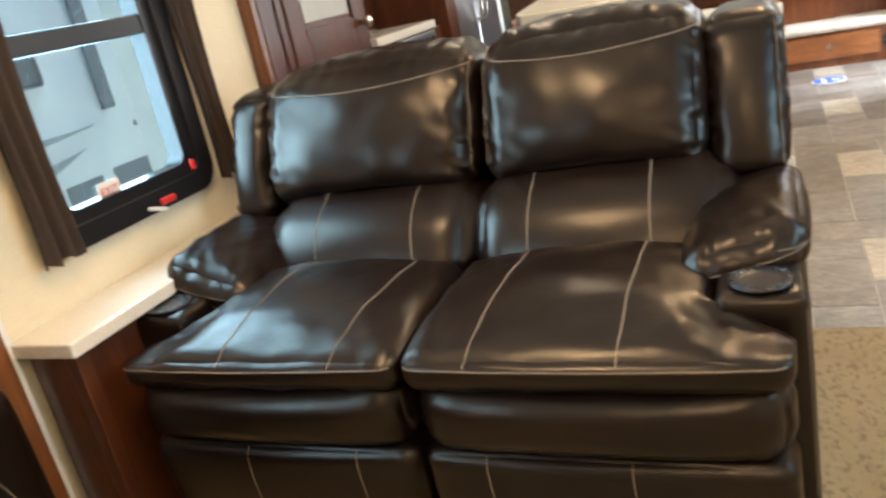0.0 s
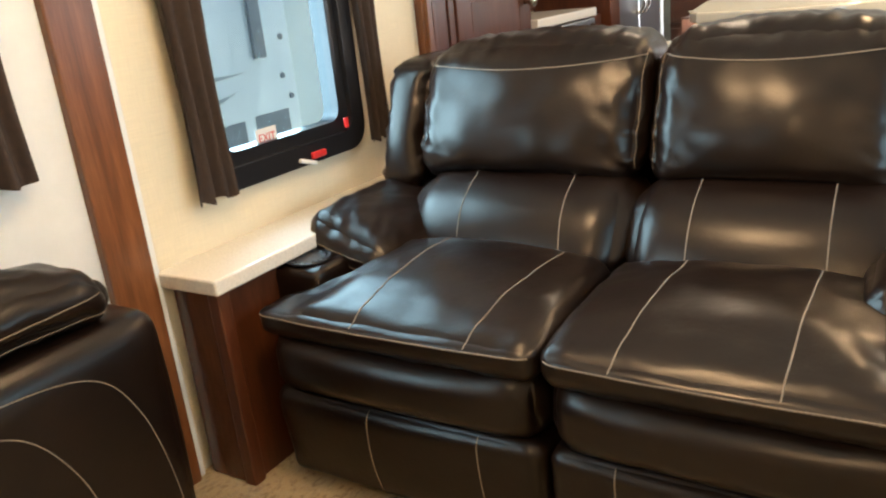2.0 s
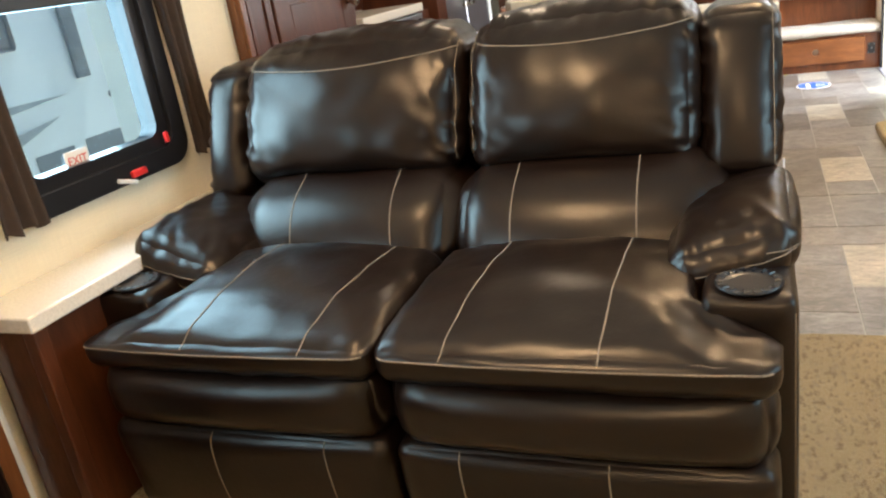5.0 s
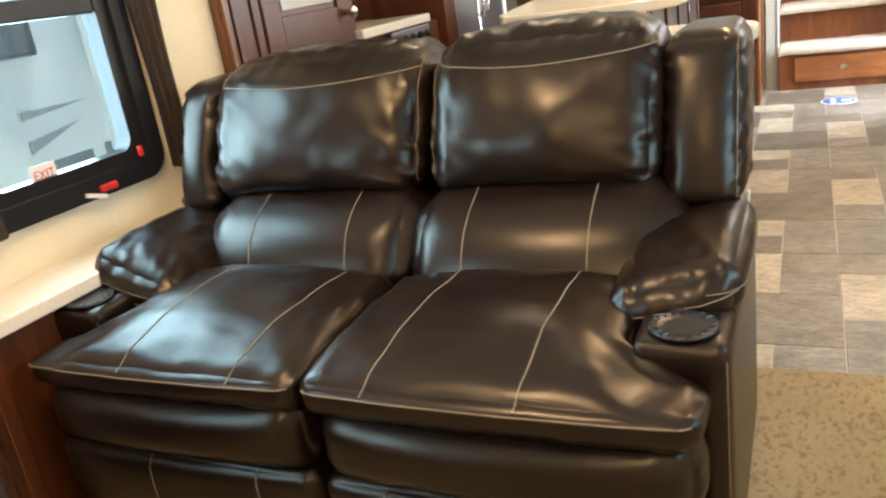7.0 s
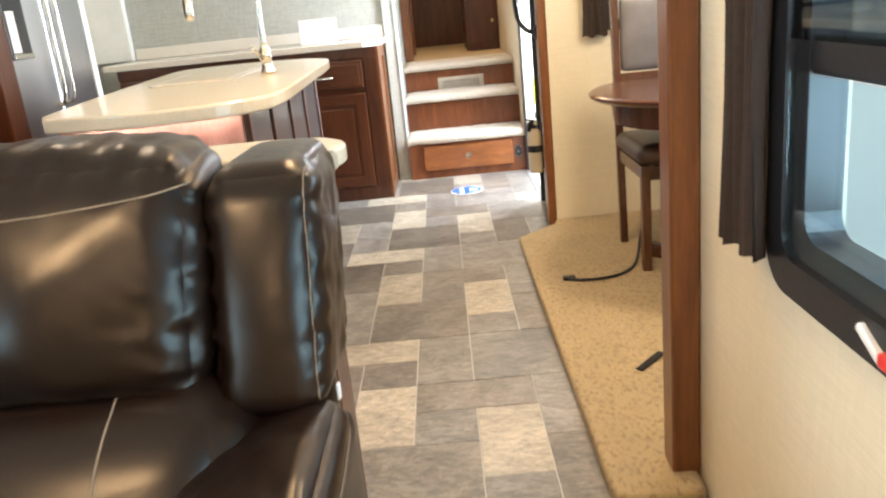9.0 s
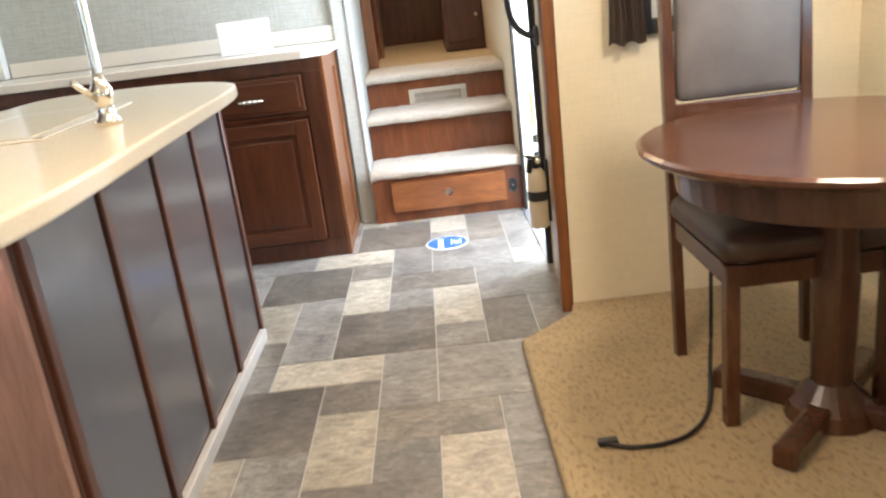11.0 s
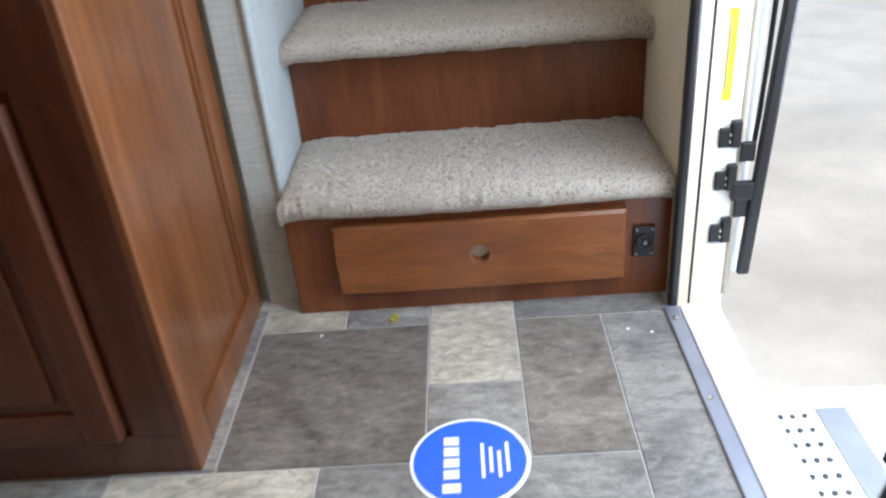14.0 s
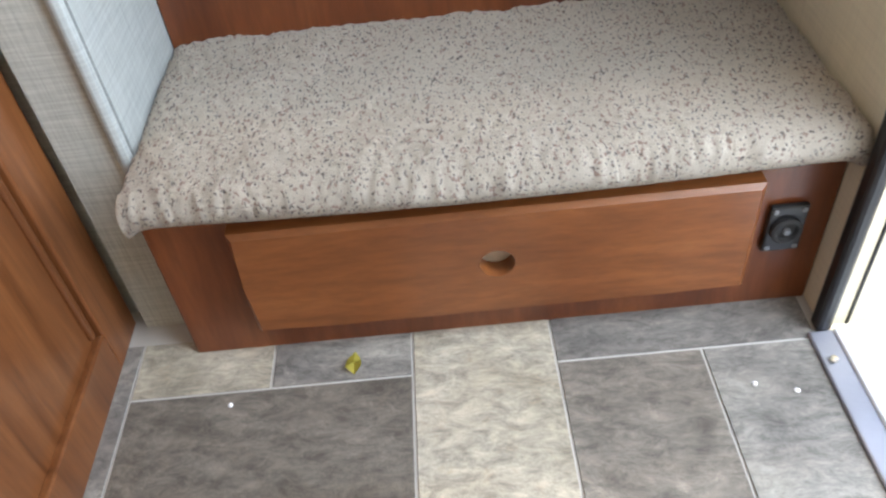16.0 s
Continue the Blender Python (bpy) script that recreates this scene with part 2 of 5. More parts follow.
CARPET = fleck_carpet("tan carpet", (0.50, 0.375, 0.195), (0.30, 0.205, 0.10), (0.39, 0.29, 0.16), 70, 0.42)
STEPC = fleck_carpet("step carpet", (0.70, 0.62, 0.51), (0.17, 0.135, 0.115), (0.40, 0.27, 0.21), 230, 0.395)
COUNTER = plain("solid surface", (0.62, 0.55, 0.42), 0.2, vary=0.06, scale=140, relief=0.02, coat=0.3)
COUNTERW = plain("pale solid surface", (0.70, 0.66, 0.59), 0.2, vary=0.10, scale=160, relief=0.02, coat=0.3)
GROUT = plain("vinyl joint", (0.46, 0.44, 0.41), 0.5)
SLATE_D = slate("dark slate vinyl", (0.085, 0.074, 0.064), (0.21, 0.19, 0.165), (0.30, 0.27, 0.23))
SLATE_M = slate("grey slate vinyl", (0.12, 0.112, 0.106), (0.27, 0.255, 0.235), (0.34, 0.315, 0.28))
SLATE_L = slate("light slate vinyl", (0.27, 0.24, 0.19), (0.44, 0.405, 0.34), (0.29, 0.225, 0.155))
CURTAIN = plain("brown curtain cloth", (0.042, 0.026, 0.019), 0.85, vary=0.25, scale=60, relief=0.4, rscale=500)
STEEL = plain("stainless steel", (0.52, 0.53, 0.55), 0.3, metal=1.0, stretch=(30, 30, 1), vary=0.05, relief=0.03)
CHROME = plain("brushed nickel", (0.74, 0.70, 0.62), 0.16, metal=1.0, relief=0.0, vary=0.04)
GLASS = glass_mat("window glass", (0.80, 0.94, 0.98))
TINT = glass_mat("tinted glass", (0.30, 0.36, 0.38))
FROST = plain("frosted glass", (0.42, 0.43, 0.42), 0.25, vary=0.05)
RED = plain("red plastic", (0.62, 0.03, 0.03), 0.35)
PAPER = plain("white label", (0.78, 0.77, 0.76), 0.6, vary=0.03)
WHITEP = plain("white painted metal", (0.80, 0.81, 0.81), 0.35, vary=0.03)
STRIPE = plain("pale stripe paint", (0.36, 0.38, 0.40), 0.4)
GREYP = plain("grey stripe paint", (0.20, 0.21, 0.23), 0.4)
BLUE = plain("blue sticker", (0.02, 0.11, 0.56), 0.35, vary=0.05)
YELLOW = plain("yellow label", (0.80, 0.66, 0.02), 0.5, vary=0.03)
PURPLE = plain("purple plug", (0.14, 0.08, 0.48), 0.4)
IVORY = plain("ivory painted cylinder", (0.62, 0.52, 0.38), 0.35, vary=0.04)
VENTM = plain("taupe vent metal", (0.40, 0.35, 0.28), 0.4)
GREYL = plain("grey dining upholstery", (0.14, 0.125, 0.12), 0.5, vary=0.15)
BROWNL = plain("brown seat upholstery", (0.06, 0.035, 0.027), 0.4)
CONCRETE = plain("concrete", (0.76, 0.70, 0.60), 0.85, vary=0.18, scale=1.6, relief=0.4, rscale=40)
LEAFM = plain("dry yellow leaf", (0.42, 0.36, 0.05), 0.6)
RUBBER = plain("tyre rubber", (0.02, 0.02, 0.022), 0.7)
LAMPM = glow("lamp diffuser", (1.0, 0.78, 0.5), 6.0)
ALU = plain("aluminium sill", (0.62, 0.64, 0.70), 0.35, metal=0.6, vary=0.04)


# ---- mesh helpers ----
def mesh_of(name, bm, material, smooth=False):
    me = bpy.data.meshes.new(name)
    bm.to_mesh(me)
    bm.free()
    me.materials.append(material)
    if smooth:
        me.polygons.foreach_set("use_smooth", [True] * len(me.polygons))
    return me


def part(name, bm, material, parent=None, label="", smooth=False):
    """One mesh object, its vertices in world places, under a thing or part."""
    ob = new(name, mesh_of(name, bm, material, smooth))
    if parent is not None:
        ob.parent = parent
        ob.matrix_parent_inverse = base_of(parent).inverted()
    return tagged(ob, label) if label else ob


def base_of(ob):
    return Matrix.Translation(ob.location) if ob.type == "EMPTY" else Matrix.Identity(4)


def thing(name, at, label, category, group="", kind=""):
    ob = new(name)
    ob.empty_display_size = 0.05
    ob.location = at
    return tagged(ob, label, category, group, kind)


def add_box(bm, x0, x1, y0, y1, z0, z1, bevel=0.0, seg=2):
    g = bmesh.ops.create_cube(bm, size=1.0)
    vs = g["verts"]
    for v in vs:
        v.co = Vector((x0 + (v.co.x + 0.5) * (x1 - x0), y0 + (v.co.y + 0.5) * (y1 - y0), z0 + (v.co.z + 0.5) * (z1 - z0)))
    if bevel:
        es = list({e for v in vs for e in v.link_edges})
        bmesh.ops.bevel(bm, geom=es, offset=bevel, segments=seg, affect="EDGES", profile=0.5)
    return bm


def box(x0, x1, y0, y1, z0, z1, bevel=0.0, seg=2):
    return add_box(bmesh.new(), x0, x1, y0, y1, z0, z1, bevel, seg)


def boxes(*specs):
    bm = bmesh.new()
    for s in specs:
        add_box(bm, *s)
    return bm


def turned(bm, m):
    bmesh.ops.transform(bm, matrix=m, verts=bm.verts)
    return bm


def lathe(profile, at, n=24, axis="z"):
    """A turned body: profile of (radius, height)."""
    bm = bmesh.new()
    rings = []
    for r, h in profile:
        ring = []
        for i in range(n):
            a = 2 * math.pi * i / n
            p = Vector((r * math.cos(a), r * math.sin(a), h))
            if axis == "y":
                p = Vector((p.x, p.z, p.y))
            if axis == "x":
                p = Vector((p.z, p.y, p.x))
            ring.append(bm.verts.new(p + Vector(at)))
        rings.append(ring)
    for a, b in zip(rings, rings[1:]):
        for i in range(n):
            bm.faces.new((a[i], a[(i + 1) % n], b[(i + 1) % n], b[i]))
    bm.faces.new(rings[0][::-1])
    bm.faces.new(rings[-1])
    bmesh.ops.recalc_face_normals(bm, faces=bm.faces)
    return bm


def tube(pts, r, n=8, bm=None):
    bm = bm or bmesh.new()
    pts = [Vector(p) for p in pts]
    rings = []
    for i, p in enumerate(pts):
        d = (pts[min(i + 1, len(pts) - 1)] - pts[max(i - 1, 0)]).normalized()
        s = d.cross(Vector((0, 0, 1)) if abs(d.z) < 0.9 else Vector((1, 0, 0))).normalized()
        u = s.cross(d)
        rings.append([bm.verts.new(p + r * (math.cos(2 * math.pi * k / n) * s + math.sin(2 * math.pi * k / n) * u)) for k in range(n)])
    for a, b in zip(rings, rings[1:]):
        for k in range(n):
            bm.faces.new((a[k], a[(k + 1) % n], b[(k + 1) % n], b[k]))
    bm.faces.new(rings[0][::-1])
    bm.faces.new(rings[-1])
    return bm


def smooth_path(pts, n=8):
    pts = [Vector(p) for p in pts]
    out = []
    for i in range(len(pts) - 1):
        p0, p1, p2, p3 = pts[max(i - 1, 0)], pts[i], pts[i + 1], pts[min(i + 2, len(pts) - 1)]
        for k in range(n):
            s = k / n
            out.append(0.5 * ((2 * p1) + (p2 - p0) * s + (2 * p0 - 5 * p1 + 4 * p2 - p3) * s * s + (3 * p1 - p0 - 3 * p2 + p3) * s ** 3))
    return out + [pts[-1]]


def slab(outline, z0, z1, bevel=0.0):
    """A flat slab over an outline of (x, y)."""
    bm = bmesh.new()
    f = bm.faces.new([bm.verts.new((x, y, z1)) for x, y in outline])
    f.normal_update()
    if f.normal.z < 0:
        f.normal_flip()
    r = bmesh.ops.extrude_face_region(bm, geom=[f])
    for v in [g for g in r["geom"] if isinstance(g, bmesh.types.BMVert)]:
        v.co.z = z0
    bmesh.ops.recalc_face_normals(bm, faces=bm.faces)
    if bevel:
        es = [e for e in bm.edges if abs(e.verts[0].co.z - e.verts[1].co.z) < 1e-6]
        bmesh.ops.bevel(bm, geom=es, offset=bevel, segments=3, affect="EDGES", profile=0.5)
    return bm


def cushion(c, s, r, bulge=(0, 0, 0), n=16, warp=None):
    """A stuffed block: rounded box with swollen faces, bent by warp(point, unit place)."""
    h = [a / 2 for a in s]
    r = min(r, *h)
    inner = [a - r for a in h]
    grid = [math.copysign(1 - (1 - abs(t)) ** 1.7, t) for t in (2 * i / n - 1 for i in range(n + 1))]
    verts, index, faces = [], {}, []

    def vert(p):
        key = tuple(round(a, 5) for a in p)
        if key not in index:
            q = [a * b for a, b in zip(p, h)]
            core = [max(-i, min(i, a)) for a, i in zip(q, inner)]
            d = Vector([a - b for a, b in zip(q, core)])
            q = Vector(core) + (d.normalized() * r if d.length > 0 else d)
            for k in range(3):
                a, b = p[(k + 1) % 3], p[(k + 2) % 3]
                if abs(p[k]) > 0.999:
                    q[k] += math.copysign(bulge[k], p[k]) * (1 - a * a) * (1 - b * b)
            if warp:
                q = warp(q, p)
            index[key] = len(verts)
            verts.append(q + Vector(c))
        return index[key]

    for k in range(3):
        for sgn in (-1, 1):
            for i in range(n):
                for j in range(n):
                    quad = []
                    for a, b in ((i, j), (i + 1, j), (i + 1, j + 1), (i, j + 1)):
                        p = [0, 0, 0]
                        p[k], p[(k + 1) % 3], p[(k + 2) % 3] = sgn, grid[a], grid[b]
                        quad.append(vert(p))
                    faces.append(quad if sgn > 0 else quad[::-1])
    me = bpy.data.meshes.new("cushion")
    me.from_pydata([tuple(v) for v in verts], [], faces)
    bm = bmesh.new()
    bm.from_mesh(me)
    bpy.data.meshes.remove(me)
    return bm


def stitch(bm, starts, way, twin=0.0, r=0.0016, lift=0.0008):
    """Thread laid on the surface of bm where rays from starts meet it: short stitches along the line."""
    tree = BVHTree.FromBMesh(bm)
    line = []
    for s in starts:
        hit = tree.ray_cast(Vector(s), Vector(way))
        if hit[0] is not None:
            line.append(hit[0] + hit[1] * lift)
    out = bmesh.new()
    if len(line) < 3:
        return out
    fine = [line[0]]
    for a, b in zip(line, line[1:]):
        steps = max(1, int((b - a).length / 0.0025))
        fine += [a.lerp(b, k / steps) for k in range(1, steps + 1)]
    fat = 0.74 * (r + twin * 0.4)
    rings = []
    run = 0.0
    for k, p in enumerate(fine):
        d = (fine[min(k + 1, len(fine) - 1)] - fine[max(k - 1, 0)]).normalized()
        up = -Vector(way)
        sd = d.cross(up).normalized()
        un = sd.cross(d).normalized()
        run += (p - fine[max(k - 1, 0)]).length
        rr = fat * (0.62 + 0.45 * abs(math.sin(run / 0.009 * math.pi)))
        rings.append([out.verts.new(p + rr * (math.cos(q) * sd + 0.7 * math.sin(q) * un)) for q in (0, 1.047, 2.094, 3.1416, 4.189, 5.236)])
    for a, b in zip(rings, rings[1:]):
        for k in range(6):
            out.faces.new((a[k], a[(k + 1) % 6], b[(k + 1) % 6], b[k]))
    bmesh.ops.recalc_face_normals(out, faces=out.faces)
    return out


def line_pts(a, b, n=60):
    a, b = Vector(a), Vector(b)
    return [a.lerp(b, i / n) for i in range(n + 1)]


def words(name, text, size, m, material, parent=None, depth=0.0006):
    cu = bpy.data.curves.new(name, "FONT")
    cu.body, cu.size, cu.extrude, cu.align_x, cu.align_y = text, size, depth, "CENTER", "CENTER"
    cu.materials.append(material)
    tmp = new(name + "_tmp", cu)
    me = bpy.data.meshes.new_from_object(tmp.evaluated_get(bpy.context.evaluated_depsgraph_get()))
    bpy.data.objects.remove(tmp)
    me.transform(m)
    if not me.materials:
        me.materials.append(material)
    ob = new(name, me)
    if parent is not None:
        ob.parent = parent
        ob.matrix_parent_inverse = base_of(parent).inverted()
    return ob


def setting(name, bm, material, label, category, smooth=False):
    return tagged(part(name, bm, material, smooth=smooth), label, category, kind="structure")


# ---- structure ----
WL, WR = 0.0, 2.40          # inner faces of the side walls
ENDL, ENDR = 1.97, 2.0      # where the side walls meet the slide-outs


def wall_x(x0, x1, y0, y1, z0, z1, holes):
    """A wall across x with rectangular openings (ya, yb, za, zb)."""
    bm = bmesh.new()
    y = y0
    for ya, yb, za, zb in holes:
        add_box(bm, x0, x1, y, ya, z0, z1)
        add_box(bm, x0, x1, ya, yb, z0, za)
        add_box(bm, x0, x1, ya, yb, zb, z1)
        y = yb
    add_box(bm, x0, x1, y, y1, z0, z1)
    return bm


setting("wall_left", wall_x(-0.08, WL, -2.5, ENDL, 0, CEIL, [(-0.80, 0.22, 0.87, 1.60), (0.92, 1.53, 0.72, 1.60)]), CREAM, "cream textured wallpaper wall with a framed window", "wall")
setting("wall_right", wall_x(WR, 2.48, -2.5, ENDR + 0.05, 0, CEIL, [(0.50, 1.58, 0.72, 1.60)]), CREAM, "cream textured wallpaper wall with a framed window", "wall")
setting("wall_rear", box(-0.08, 2.48, -2.58, -2.5, 0, CEIL), CREAM, "plain cream wall behind the seating", "wall")
setting("wall_kitchen_side", box(-0.48, -0.44, ENDL, 5.95, 0, CEIL), CREAM, "cream wall behind the kitchen units", "wall")
setting("wall_kitchen_end", box(-0.44, -0.08, ENDL - 0.08, ENDL, 0, CEIL), CREAM, "cream end wall of the kitchen slide", "wall")
setting("wall_kitchen_back", box(-0.48, 1.595, 5.90, 5.98, 0, CEIL), GREYW, "grey linen wallpaper wall behind the counter", "wall")
setting("wall_stair_left", box(1.52, 1.595, 5.87, 9.2, 0, 2.75), GREYW, "grey linen wallpaper wall beside the steps", "wall")
setting("wall_stair_right", box(2.41, 2.49, 5.80, 9.2, 0, 2.75), CREAM, "cream wall beside the carpeted steps", "wall")
setting("wall_landing_back", box(1.52, 2.49, 9.2, 9.28, 0, 2.75), CHERRY_Z, "dark wooden wall at the end of the landing", "wall")
setting("wall_door", wall_x(WR + 0.01, 2.47, 4.40, 5.80, 0, CEIL, [(4.90, 5.762, -0.001, 1.98)]), CREAM, "cream wall round the open entrance door", "wall")
setting("wall_dining_end", box(2.399, 3.48, 4.33, 4.40, 0, CEIL), CREAM, "cream end wall of the dining slide", "wall")
setting("wall_dining_side", wall_x(3.40, 3.48, 2.05, 4.33, 0, CEIL, [(2.6, 3.9, 0.95, 1.65)]), CREAM, "cream outer wall of the dining slide", "wall")
setting("wall_dining_near", box(2.48, 3.48, 1.97, 2.05, 0, CEIL), CREAM, "cream near wall of the dining slide", "wall")
setting("ceiling", boxes((-0.08, 2.48, -2.58, 1.89, CEIL, CEIL + 0.06), (-0.48, 3.48, 1.97, 4.40, CEIL, CEIL + 0.06), (-0.48, 2.49, 4.40, 5.98, CEIL, CEIL + 0.06), (-0.48, 2.48, 1.89, 1.97, CEIL, CEIL + 0.06), (1.52, 2.49, 5.98, 9.28, 2.75, 2.81), (1.52, 2.49, 5.90, 5.98, CEIL + 0.06, 2.75)), CEILM, "pale smooth ceiling panels", "ceiling")

setting("cladding_kitchen", boxes((-0.50, -0.09, 1.86, 1.885, -0.35, 2.3), (-0.50, -0.485, 1.885, 6.0, -0.35, 2.3)), WHITEP, "white outer cladding of the kitchen slide", "cladding")
setting("cladding_dining", boxes((2.485, 3.52, 1.94, 1.965, -0.35, 2.3), (3.485, 3.52, 4.0, 4.42, -0.35, 2.3)), WHITEP, "white outer cladding of the dining slide", "cladding")

# trims of the slide-outs and walls


def moulding(name, x0, x1, y0, y1, z1, material, label):
    """An upright board with a raised bead along each edge."""
    t = tagged(part(name, box(x0, x1, y0, y1, 0.0, z1, 0.006), material), label, "trim", kind="structure")
    w = x1 - x0
    if w > y1 - y0:
        part("bead", box(x0 + 0.16 * w, x0 + 0.34 * w, y0 - 0.007, y0 + 0.004, 0.002, z1 - 0.002, 0.003), material, t)
        part("bead", box(x0 + 0.62 * w, x0 + 0.84 * w, y0 - 0.007, y0 + 0.004, 0.002, z1 - 0.002, 0.003), material, t)
    return t


moulding("trim_dining_near", 2.333, 2.398, 2.02, 2.10, CEIL, TRIM, "reddish brown wooden slide trim board")
moulding("trim_dining_far", 2.358, 2.399, 4.335, 4.41, CEIL, TRIM, "reddish brown wooden slide trim board")
moulding("trim_kitchen", -0.04, 0.05, 1.955, 1.99, CEIL, TRIM, "reddish brown wooden slide trim board")
setting("trim_seating", box(0.0, 0.028, 0.585, 0.70, 0, CEIL, 0.005), TRIM, "reddish brown wooden upright trim board on the wall", "trim")
setting("trim_seating_edge", box(0.0, 0.016, 0.70, 0.722, 0, CEIL, 0.004), WHITEW, "thin white edge strip beside the trim", "trim")
setting("wall_panel", wall_x(0.001, 0.006, -2.5, 0.585, 0, CEIL, [(-0.80, 0.22, 0.87, 1.60)]), WHITEW, "white wall panel behind the recliner", "wall")
setting("corner_trim", box(1.585, 1.602, 5.862, 5.878, 0.0, CEIL, 0.007), BLUEW, "grey fabric covered corner beside the steps", "trim")
setting("wall_stair_lining", box(1.595, 1.601, 5.88, 9.2, 0, 2.75), BLUEW, "pale grey wall lining beside the steps", "wall")
setting("jamb_near", box(2.385, 2.48, 4.872, 4.90, 0, 1.98, 0.004), BLACKP, "black rubber door jamb strip", "trim")
setting("jamb_far", box(2.400, 2.419, 5.748, 5.772, 0, 1.98, 0.006), BLACKP, "black rubber door jamb strip", "trim")
sill = setting("door_sill", box(2.388, 2.42, 4.90, 5.748, 0.002, 0.008, 0.003), plain("worn aluminium", (0.34, 0.35, 0.41), 0.4, metal=0.7, vary=0.1), "grey aluminium threshold at the entrance door", "sill")
part("sill_lip", box(2.42, 2.50, 4.90, 5.748, -0.02, 0.012, 0.004), WHITEP, sill, "white painted outer lip")

# floors
setting("subfloor", boxes((-0.44, 2.41, 1.80, 5.90, -0.12, -0.004), (-0.05, 2.41, -2.5, 1.80, -0.12, -0.004), (2.41, 3.45, 2.0, 4.4, -0.12, 0.0)), GROUT, "plywood floor base under the coverings", "floor")


def soft_sheet(x0, x1, y0, y1, z, nx, ny, amp, seed, shape=None):
    """A carpet sheet with an uneven pile."""
    bm = bmesh.new()
    rows = []
    for j in range(ny + 1):
        row = []
        for i in range(nx + 1):
            x, y = x0 + (x1 - x0) * i / nx, y0 + (y1 - y0) * j / ny
            zz = z + amp * noise.noise(Vector((x * 60 + seed, y * 60, 0))) + amp * noise.noise(Vector((x * 9, y * 9 + seed, 3)))
            p = Vector((x, y, zz))
            row.append(bm.verts.new(shape(p, i / nx, j / ny) if shape else p))
        rows.append(row)
    for a, b in zip(rows, rows[1:]):
        for i in range(nx):
            bm.faces.new((a[i], a[i + 1], b[i + 1], b[i]))
    return bm


setting("carpet", soft_sheet(0.0, 2.40, -2.5, 1.80, 0.008, 150, 260, 0.0022, 5), CARPET, "tan flecked living area carpet", "carpet", smooth=True)
strip = [(2.18, 1.985), (2.19, 1.955), (2.215, 1.94), (2.375, 1.938), (2.39, 1.955), (2.392, 2.055), (3.40, 2.055), (3.40, 4.33), (2.395, 4.33), (2.375, 4.25), (2.175, 4.06)]
setting("carpet_dining", slab(strip, 0.0, 0.042, 0.012), CARPET, "tan flecked carpet on the raised dining floor", "carpet")
setting("landing", box(1.601, 2.41, 6.425, 9.2, 0.60, 0.735), CARPET, "tan carpeted upper landing", "floor")

# window on the left, window on the right


